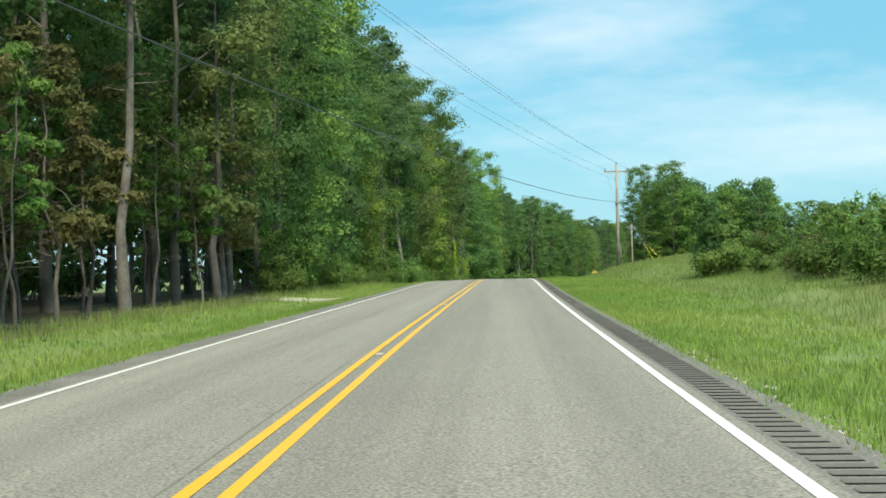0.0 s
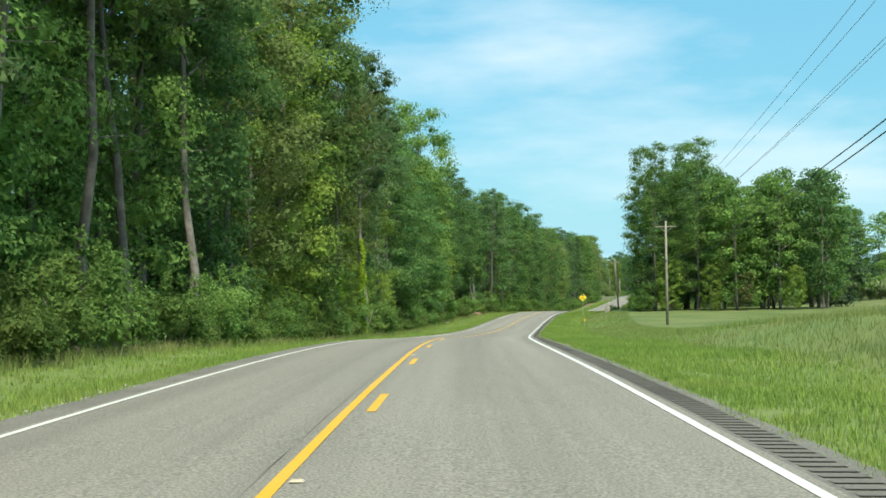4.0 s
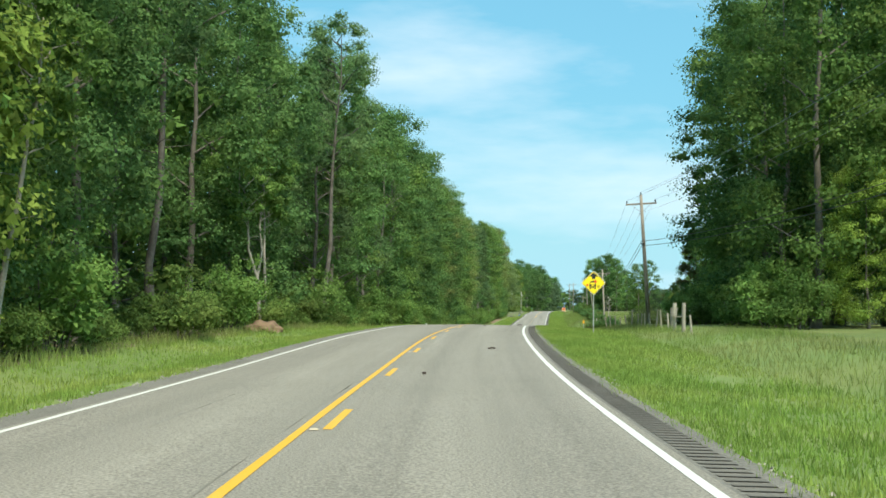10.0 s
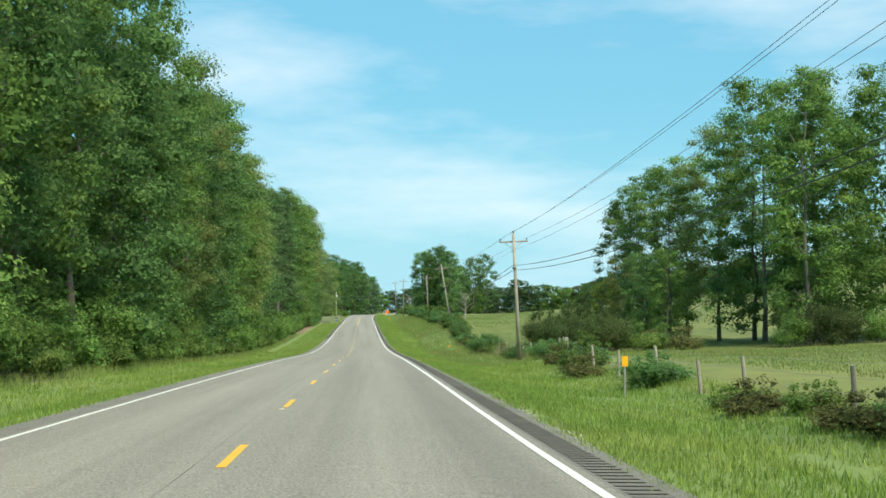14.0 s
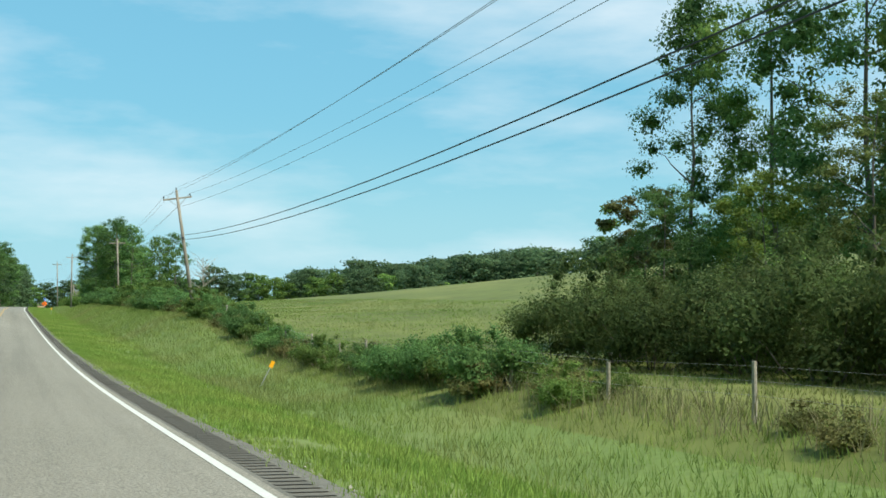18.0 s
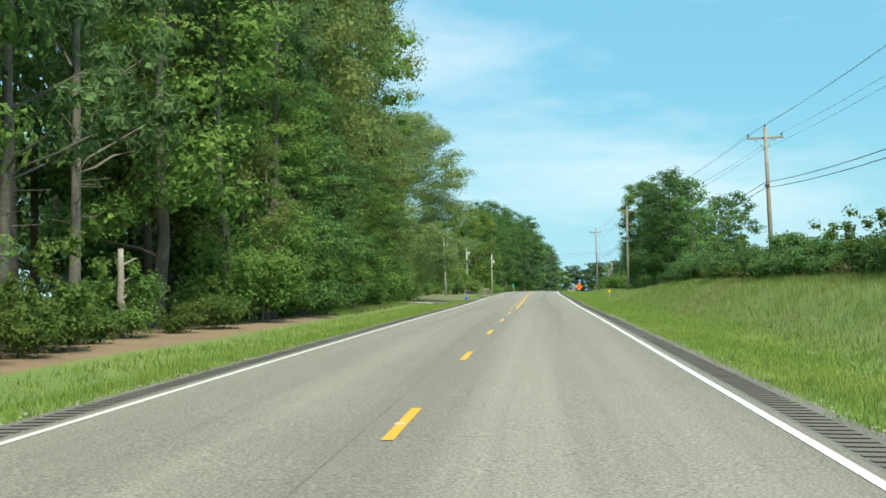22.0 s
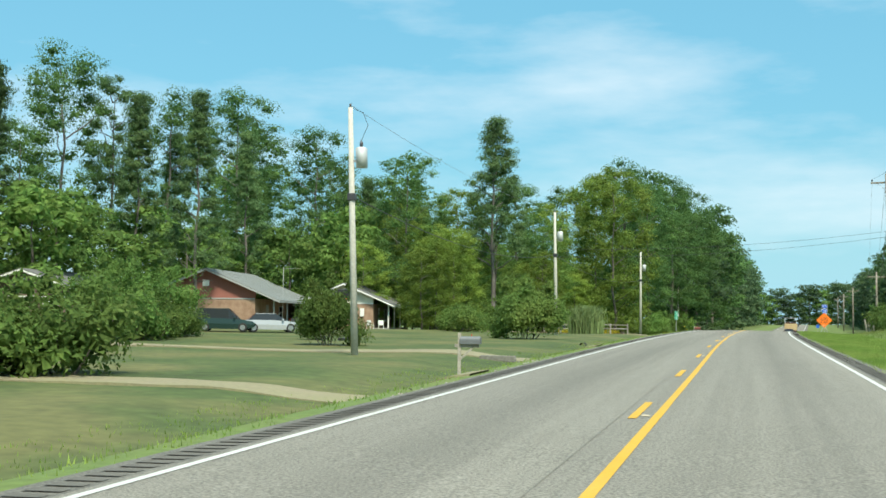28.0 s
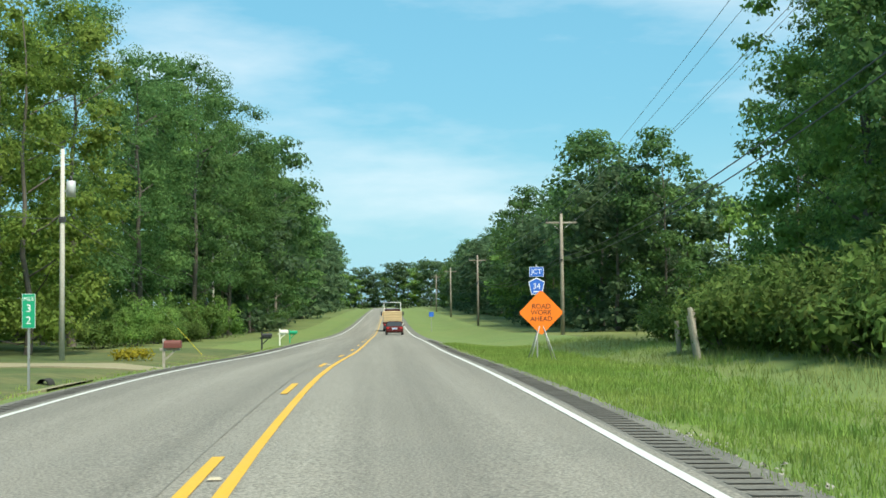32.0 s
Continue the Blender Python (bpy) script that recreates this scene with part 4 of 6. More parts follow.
def crossarm_pole(y, u, arm_z, lean=(0, 0), arm=2.4, clamp=0.62):
    """Wooden pole with one crossarm, three pin insulators and two braces."""
    h = arm_z + 0.7 - profile(y, u)
    m = stand(y, u, lean=lean)
    pole = empty("utility_pole", m, "weathered wooden utility pole with a crossarm", "utility pole", "poles along the road")
    tube_part("pole", [(0, 0, -0.8), (0, 0, h * 0.5), (0, 0, h)], [0.17, 0.145, 0.11], POLE_WOOD, pole, 10)
    part("crossarm", boxed(-arm / 2, 0.09, h - 0.75, arm / 2, 0.2, h - 0.62, bevel=0.01), POLE_WOOD, pole)
    for sx in (-1, 1):
        tube_part("brace", [(sx * 0.75, 0.21, h - 0.72), (sx * 0.05, 0.16, h - 1.35)], [0.018, 0.018], STEEL, pole, 5)
        tube_part("insulator", [(sx * (arm / 2 - 0.1), 0.145, h - 0.62), (sx * (arm / 2 - 0.1), 0.145, h - 0.48), (sx * (arm / 2 - 0.1), 0.145, h - 0.40)], [0.02, 0.06, 0.045], WIRE, pole, 8, "dark pin insulator")
    tube_part("insulator", [(0, 0, h), (0, 0, h + 0.12), (0, 0, h + 0.2)], [0.02, 0.06, 0.045], WIRE, pole, 8, "dark pin insulator")
    tube_part("insulator", [(-0.14, 0, h - 1.5), (-0.2, 0, h - 1.46)], [0.04, 0.04], WIRE, pole, 6, "dark spool insulator")
    part("cable_clamp", boxed(-0.2, -0.2, h * clamp - 0.06, 0.05, 0.2, h * clamp + 0.06, bevel=0.01), WIRE, pole, "black cable clamp")
    q = [m @ Vector(v) for v in ((-arm / 2 + 0.1, 0.145, h - 0.4), (0, 0, h + 0.2), (arm / 2 - 0.1, 0.145, h - 0.4), (-0.2, 0, h - 1.46), (-0.17, 0, h * (clamp + 0.02)), (-0.17, 0, h * (clamp - 0.015)))]
    POLES.append(q)
    return pole


def wire(name, a, b, sag, r, material, label):
    n = 14
    pts = [a.lerp(b, i / n) - Vector((0, 0, sag * 4 * (i / n) * (1 - i / n))) for i in range(n + 1)]
    return tagged(part(name, tube(pts, [r] * (n + 1), 4), material, None), label, "wire")


for y, u, h, lean in ((7, -10.2, 11.9, (0, 0)), (113.1, 12.7, 10.2, (0, 0.5)), (236.3, 19.3, 11.9, (0, 0)), (329.9, 13.3, 9.6, (0, -3.5)), (431.4, 14.1, 9.3, (0, -2.5)), (534.7, 16.2, 11.3, (1, -9)), (619, 16.9, 11.0, (0, -2)),
                      (705, 13.5, 11.3, (0, 0)), (785.7, 11.8, 12.1, (0, -1.5)), (867.5, 14.9, 8.8, (0, 0)), (940, 14, 9.3, (0, 0)), (1010, 14, 9.3, (0, 0)), (1080, 14, 9.3, (0, 0))):
    crossarm_pole(y, u, h, lean, clamp=0.73 if y == 431.4 else 0.62)
for a, b in zip(POLES, POLES[1:]):
    for k, (p, q) in enumerate(zip(a, b)):
        if k == 5 and a is POLES[0]:
            continue
        heavy = k >= 4
        wire("telephone_cable" if heavy else "power_line", p, q, 1.2 if heavy else 0.9, 0.022 if heavy else 0.009, WIRE if heavy else WIRE_LIGHT,
             "black telephone cable sagging between utility poles" if heavy else "thin bare power line strung between utility poles")


def service_pole(y, u, h, lean=(0, 0), box_side=1):
    """Pale wooden pole with a canister transformer on a bracket."""
    m = stand(y, u, lean=lean)
    pole = empty("service_pole", m, "pale wooden pole carrying a grey canister transformer", "utility pole", "poles before the houses")
    tube_part("pole", [(0, 0, -0.6), (0, 0, h * 0.5), (0, 0, h)], [0.16, 0.135, 0.10], mat("bleached_pole_wood", (0.50, 0.48, 0.43), 0.9, vary=0.25, scale=0.8, fine=10, bump=0.3), pole, 10)
    t = tube_part("transformer", [(box_side * 0.45, 0, h - 2.55), (box_side * 0.45, 0, h - 1.75), (box_side * 0.45, 0, h - 1.7)], [0.24, 0.24, 0.18], METAL_GREY, pole, 16, "light grey canister transformer")
    tube_part("bushing", [(box_side * 0.45, 0, h - 1.7), (box_side * 0.45, 0, h - 1.55), (box_side * 0.45, 0, h - 1.42)], [0.06, 0.08, 0.03], WIRE, t, 8)
    tube_part("jumper", [(box_side * 0.45, 0, h - 1.42), (box_side * 0.75, 0, h - 0.8), (box_side * 0.55, 0, h - 0.25), (0, 0, h)], [0.012] * 4, WIRE, pole, 4)
    tube_part("insulator", [(0, 0, h), (0, 0, h + 0.16)], [0.05, 0.05], WIRE, pole, 8)
    part("bracket", boxed(0, -0.05, h - 2.3, box_side * 0.25, 0.05, h - 2.2), STEEL, pole)
    part("cable_clamp", boxed(-0.16, -0.16, h - 3.9, 0.16, 0.16, h - 3.6, bevel=0.02), WIRE, pole, "black cable clamp")
    return [m @ Vector((0, 0, h + 0.1)), m @ Vector((0, 0, h - 3.7))]


SP = [service_pole(732, -14.3, 10.3, (0, -2)), service_pole(786, -15.4, 10.6, (0, -1)), service_pole(840.5, -15.7, 11.2), service_pole(912.9, -18.6, 9.6)]
for a, b in zip(SP, SP[1:]):
    wire("power_line", a[0], b[0], 0.6, 0.008, WIRE_LIGHT, "thin power line between service poles")
    wire("service_cable", a[1], b[1], 1.1, 0.02, WIRE, "black service cable between service poles")
for k in (4, 5):
    wire("service_cable", POLES[8][k], SP[1][1] + Vector((0, 0, 0.5 if k == 4 else -0.2)), 0.5, 0.015, WIRE, "black service cable crossing over the road")
# guy wires with yellow guards
GUARD = mat("yellow_plastic", (0.75, 0.62, 0.06), 0.5, vary=0.1)
for (y, u, h), (y2, u2) in (((840.5, -15.7, 8.5), (848, -9.5)), ((117.5, 12.2, 9.0), (98, 14.5)), ((117.5, 12.2, 7.0), (101, 15.5))):
    a, b = spot(y, u, h), spot(y2, u2, 0.0)
    guy = tagged(part("guy_wire", tube([a, b], [0.008, 0.008], 4), WIRE_LIGHT), "steel guy wire with a yellow plastic guard", "guy wire")
    part("guard", tube([b.lerp(a, 0.01), b.lerp(a, 0.2)], [0.016, 0.016], 8), GUARD, guy, "yellow plastic guard")

# ---- signs ----
SIGN_YELLOW = mat("yellow_sign_sheeting", (0.85, 0.66, 0.01), 0.45, vary=0.06, scale=2)
SIGN_ORANGE = mat("orange_sign_sheeting", (0.95, 0.20, 0.01), 0.5, vary=0.06, scale=2)
SIGN_GREEN = mat("green_sign_sheeting", (0.01, 0.33, 0.17), 0.45, vary=0.06, scale=2)
SIGN_BLUE = mat("blue_sign_sheeting", (0.03, 0.14, 0.60), 0.45, vary=0.08, scale=2)
SIGN_WHITE = mat("white_sign_sheeting", (0.80, 0.82, 0.84), 0.5, vary=0.04)
SIGN_BLACK = mat("black_sign_film", (0.015, 0.016, 0.02), 0.5, vary=0.1)
SIGN_RED = mat("red_sign_film", (0.62, 0.04, 0.02), 0.5, vary=0.1)


def plate(name, outline, z, material, parent, y0=0.0, thick=0.004, label="", x=0.0):
    """A flat plate of that outline, facing -y."""
    bm = bmesh.new()
    front = [bm.verts.new((x + px, y0 - thick, z + pz)) for px, pz in outline]
    back = [bm.verts.new((x + px, y0, z + pz)) for px, pz in outline]
    f = bm.faces.new(front)
    bm.faces.new(back[::-1])
    n = len(outline)
    for i in range(n):
        bm.faces.new((front[i], back[i], back[(i + 1) % n], front[(i + 1) % n]))
    bmesh.ops.recalc_face_normals(bm, faces=bm.faces)
    return part(name, bm, material, parent, label)


def diamond(s, cut=0.06):
    c = s * cut
    return [(c, -s + c), (s - c, -c), (s - c, c), (c, s - c), (-c, s - c), (-s + c, c), (-s + c, -c), (-c, -s + c)]


def rect(w, h):
    return [(-w / 2, -h / 2), (w / 2, -h / 2), (w / 2, h / 2), (-w / 2, h / 2)]


def disc(r, n=12, spikes=0.0):
    return [(r * (1 + (spikes if k % 2 else 0)) * math.cos(6.2832 * k / n), r * (1 + (spikes if k % 2 else 0)) * math.sin(6.2832 * k / n)) for k in range(n)]


def words(text, size, x, z, y0, material, parent):
    cu = bpy.data.curves.new("lettering", "FONT")
    cu.body, cu.size, cu.align_x, cu.align_y, cu.extrude = text, size, "CENTER", "CENTER", 0.001
    tmp = new("lettering_curve", cu)
    bpy.context.view_layer.update()
    me = bpy.data.meshes.new_from_object(tmp.evaluated_get(bpy.context.evaluated_depsgraph_get()))
    bpy.data.objects.remove(tmp)
    ob = new("lettering", me)
    me.materials.clear()
    me.materials.append(material)
    ob.parent = parent
    ob.matrix_basis = pose(x, y0, z, 90, 0, 0)
    return ob


def channel_post(parent, h, w=0.06):
    bm = bmesh.new()
    box(bm, -w / 2, 0.012, -0.5, w / 2, 0.018, h)
    box(bm, -w / 2, 0.012, -0.5, -w / 2 + 0.008, 0.04, h)
    box(bm, w / 2 - 0.008, 0.012, -0.5, w / 2, 0.04, h)
    return part("post", bm, STEEL, parent, "galvanised steel channel post")


# school bus stop ahead
m = stand(305.4, 7.9, 0)
sign = empty("warning_sign", m, "yellow diamond school bus stop ahead sign on a steel post", "road sign")
channel_post(sign, 3.5)
C = 2.95
board = plate("board", diamond(0.71), C, SIGN_WHITE, sign, label="yellow diamond board")
plate("face", diamond(0.69), C, SIGN_YELLOW, board, -0.005)
plate("border", diamond(0.665), C, SIGN_BLACK, board, -0.009, 0.002)
plate("field", diamond(0.645), C, SIGN_YELLOW, board, -0.012, 0.002)
plate("arrow", [(-0.09, 0.22), (0.09, 0.22), (0.09, 0.36), (0.26, 0.36), (0.0, 0.59), (-0.26, 0.36), (-0.09, 0.36)], C, SIGN_BLACK, board, -0.015, 0.002)
plate("bus", [(-0.24, -0.30), (0.14, -0.30), (0.14, -0.02), (0.12, 0.08), (-0.03, 0.13), (-0.18, 0.08), (-0.24, -0.02)], C, SIGN_BLACK, board, -0.015, 0.002)
for zz, w, hh in ((-0.03, 0.30, 0.10), (-0.14, 0.16, 0.07), (-0.245, 0.36, 0.03)):
    plate("bus_panel", rect(w, hh), C + zz, SIGN_YELLOW, board, -0.018, 0.002, x=-0.05)
for xx in (-0.19, 0.09):
    plate("wheel", rect(0.07, 0.06), C - 0.33, SIGN_BLACK, board, -0.015, 0.002, x=xx)
plate("stop_paddle", disc(0.065, 8), C - 0.13, SIGN_RED, board, -0.018, 0.002, x=-0.36)
plate("flasher", disc(0.07, 16, 0.35), C + 0.08, SIGN_RED, board, -0.019, 0.002, x=0.10)
for xx, hh in ((0.24, 0.13), (0.32, 0.18)):
    plate("symbol_bar", rect(0.035, hh), C - 0.2, SIGN_BLACK, board, -0.015, 0.002, x=xx)

# junction marker and road works
m = stand(822.7, 7.2, 4)
sign = empty("route_marker", m, "blue county route junction signs on a steel post", "road sign")
channel_post(sign, 3.6)
jb = plate("junction_plate", rect(0.56, 0.38), 3.32, SIGN_WHITE, sign)
plate("face", rect(0.53, 0.35), 3.32, SIGN_BLUE, jb, -0.005)
words("JCT", 0.26, 0, 3.32, -0.012, SIGN_WHITE, jb)
pb = plate("route_shield", [(-0.21, -0.32), (0.21, -0.32), (0.32, 0.17), (0.0, 0.33), (-0.32, 0.17)], 2.77, SIGN_WHITE, sign)
plate("face", [(-0.19, -0.29), (0.19, -0.29), (0.285, 0.15), (0.0, 0.29), (-0.285, 0.15)], 2.77, SIGN_BLUE, pb, -0.005)
words("34", 0.30, 0, 2.76, -0.012, SIGN_WHITE, pb)
plate("bar", rect(0.24, 0.04), 2.56, SIGN_WHITE, pb, -0.009, 0.002)
m = stand(821.0, 7.15, 4)
sign = empty("roadworks_sign", m, "orange diamond road work ahead sign on a portable stand", "road sign")
C = 1.75
board = plate("board", diamond(0.84), C, SIGN_ORANGE, sign, label="orange diamond board with black lettering")
for text, zz in (("ROAD", 0.22), ("WORK", 0.0), ("AHEAD", -0.24)):
    words(text, 0.25, 0, C + zz, -0.008, SIGN_BLACK, board)
for sx in (-1, 1):
    tube_part("stand_leg", [(sx * 0.05, 0.05, 1.3), (sx * 0.5, 0.35, -0.1)], [0.02, 0.02], STEEL, sign, 6)
    tube_part("stand_leg", [(sx * 0.05, 0.02, 1.3), (sx * 0.5, -0.3, -0.1)], [0.02, 0.02], STEEL, sign, 6)
# mile marker
m = stand(808.0, -7.4, 0)
sign = empty("mile_marker", m, "green mile marker sign on a steel post", "road sign")
channel_post(sign, 2.7)
gb = plate("board", rect(0.33, 0.86), 2.3, SIGN_WHITE, sign)
plate("face", rect(0.31, 0.84), 2.3, SIGN_GREEN, gb, -0.005)
for text, size, zz in (("MILE", 0.13, 0.30), ("3", 0.27, 0.06), ("2", 0.27, -0.24)):
    words(text, size, 0, 2.3 + zz, -0.011, SIGN_WHITE, gb)
# small far sign
sign = empty("route_sign", stand(927, 7.0, 0), "small blue sign on a post beyond the crest", "road sign")
channel_post(sign, 2.4)
plate("board", rect(0.6, 0.6), 2.2, SIGN_BLUE, sign)

# delineator posts
DEL = mat("amber_reflector", (0.95, 0.42, 0.01), 0.4, vary=0.05)
for y, u, lean in ((242.3, 9.5, (0, 4)), (369.2, 9.3, (0, 0)), (484.2, 11.75, (0, 27)), (655, 8.2, (0, 2))):
    d = empty("delineator", stand(y, u, 0, lean=lean), "leaning steel post with an amber reflector plate" if lean[1] > 10 else "steel post with an amber reflector plate", "delineator post", "delineators along the verge")
    channel_post(d, 1.05, 0.05)
    plate("reflector", rect(0.17, 0.30), 1.05, DEL, d, 0.01)

mp = empty("marker_post", stand(363, -7.6, 0), "small grey marker post with a white cap plate", "marker post")
channel_post(mp, 0.62, 0.05)
plate("cap_plate", rect(0.13, 0.2), 0.66, SIGN_WHITE, mp, 0.01)

# ---- fence along the pasture ----
fr = random.Random(9)
FENCE = []
POSTMESH = []
for k in range(4):
    h = 0.95 + 0.1 * k
    bm = tube([(0, 0, -0.4), (0.01, 0, 0.4), (0, 0.02, h)], [0.06, 0.055, 0.05], 8)
    o = part("post", bm, POST_WOOD)
    POSTMESH.append(o.data)
    bpy.data.objects.remove(o)
fence = empty("wire_fence", Matrix(), "old wire fence on silvered wooden posts", "fence")
y = 296.0
while y < 640:
    u = fence_u(y)
    m = stand(y, u, fr.uniform(0, 90), lean=(fr.uniform(-5, 5), fr.uniform(-6, 6)))
    o = new("post", POSTMESH[fr.randrange(4)])
    o.matrix_basis = m
    o.parent = fence
    FENCE.append(m @ Vector((0, 0, 1.15)))
    y += fr.uniform(2.6, 4.2) if y < 350 else fr.uniform(4.0, 6.5)
for dz in (0.0, -0.3, -0.6):
    part("strand", tube([p + Vector((0, 0, dz - 0.05 * (i % 2))) for i, p in enumerate(FENCE)], [0.004] * len(FENCE), 3, False), WIRE_LIGHT, fence)
# corner assembly with heavy posts and a rail
gate = empty("fence_corner", Matrix(), "heavy weathered corner posts joined by a rail", "fence")
for y, u, h, r in ((304.5, 12.4, 1.5, 0.12), (306.3, 12.5, 1.25, 0.14), (298.9, 12.2, 1.5, 0.11)):
    o = part("post", tube([(0, 0, -0.5), (0, 0, h * 0.6), (0.02, 0, h)], [r, r * 0.95, r * 0.9], 9), POST_WOOD, gate)
    o.matrix_basis = stand(y, u)
a, b = spot(306.3, 12.5, 0.75), spot(298.9, 12.2, 0.75)
part("rail", tube([a, b], [0.05, 0.045], 6), POST_WOOD, gate)
tf = empty("old_fence", Matrix(), "leaning grey fence posts by thick bushes", "fence")
for y, u, h in ((815, 11.4, 1.7), (816.5, 11.7, 1.4), (818.5, 12.2, 1.6), (820, 12, 1.2), (808, 13.5, 1.9)):
    o = part("post", tube([(0, 0, -0.4), (0, 0, h)], [0.10, 0.085], 8), POST_WOOD, tf)
    o.matrix_basis = stand(y, u, lean=(fr.uniform(-8, 8), fr.uniform(-10, 6)))

# ---- houses ----
BRICK_ORANGE = mat("orange_brick", (0.50, 0.20, 0.09), 0.9, vary=0.25, scale=1.5, fine=16, bump=0.4, second=(0.42, 0.17, 0.09))
BRICK_BROWN = mat("brown_brick", (0.30, 0.19, 0.13), 0.9, vary=0.3, scale=1.5, fine=16, bump=0.4, second=(0.36, 0.25, 0.18))
BRICK_DARK = mat("dark_brick", (0.17, 0.12, 0.10), 0.9, vary=0.3, scale=1.5, fine=16, bump=0.4)
RED_SIDING = mat("red_siding", (0.30, 0.115, 0.09), 0.7, vary=0.12, scale=1.0)
CREAM = mat("cream_paint", (0.70, 0.66, 0.54), 0.7, vary=0.1, scale=1.0)
WHITE_PAINT = mat("white_paint", (0.78, 0.78, 0.75), 0.6, vary=0.08, scale=1.0)
ROOF_WHITE = mat("white_metal_roof", (0.66, 0.66, 0.62), 0.5, 0.1, vary=0.12, scale=0.6)
ROOF_GREY = mat("grey_metal_roof", (0.22, 0.235, 0.23), 0.6, 0.1, vary=0.12, scale=0.6)
ROOF_DARK = mat("dark_shingle_roof", (0.14, 0.14, 0.14), 0.9, vary=0.25, scale=1.2, fine=14, bump=0.3)
GLASS = mat("window_glass", (0.03, 0.035, 0.04), 0.08, vary=0.05)
# near-black that stands for the shade inside pipes and vents
SHADE = mat("recess_shade_black", (0.03, 0.028, 0.025), 0.9, vary=0.1)
CONCRETE = mat("concrete", (0.30, 0.285, 0.25), 0.9, vary=0.25, scale=0.8, fine=12, bump=0.4, second=(0.36, 0.35, 0.32))
BLUE_PLASTIC = mat("blue_plastic", (0.02, 0.12, 0.55), 0.5, vary=0.1)
DARK_PLASTIC = mat("dark_plastic", (0.03, 0.035, 0.05), 0.5, vary=0.1)


def roof_slab(xs, y0, y1, thick=0.12):
    """Sloping slab through the points (x, z), from y0 to y1."""
    bm = bmesh.new()
    (xa, za), (xb, zb) = xs
    v = [bm.verts.new(p) for p in ((xa, y0, za), (xb, y0, zb), (xb, y1, zb), (xa, y1, za), (xa, y0, za + thick), (xb, y0, zb + thick), (xb, y1, zb + thick), (xa, y1, za + thick))]
    for f in ((0, 3, 2, 1), (4, 5, 6, 7), (0, 1, 5, 4), (1, 2, 6, 5), (2, 3, 7, 6), (3, 0, 4, 7)):
        bm.faces.new([v[i] for i in f])
    return bm


def window(house, x, y, z, w, h, side="front"):
    o = empty("window", pose(x, y, z, 0, 0, 0 if side == "front" else 90), "", "")
    o.parent = house
    fr_ = bmesh.new()
    for a in ((-w / 2 - 0.06, -h / 2 - 0.06, w / 2 + 0.06, -h / 2), (-w / 2 - 0.06, h / 2, w / 2 + 0.06, h / 2 + 0.06), (-w / 2 - 0.06, -h / 2, -w / 2, h / 2), (w / 2, -h / 2, w / 2 + 0.06, h / 2), (-w / 2, -0.025, w / 2, 0.025)):
        box(fr_, a[0], -0.05, a[1], a[2], 0.02, a[3])
    part("frame", fr_, WHITE_PAINT, o)
    part("pane", boxed(-w / 2, -0.02, -h / 2, w / 2, 0.0, h / 2), GLASS, o)
    part("sill", boxed(-w / 2 - 0.1, -0.1, -h / 2 - 0.12, w / 2 + 0.1, 0.0, -h / 2 - 0.06), WHITE_PAINT, o)
    return o


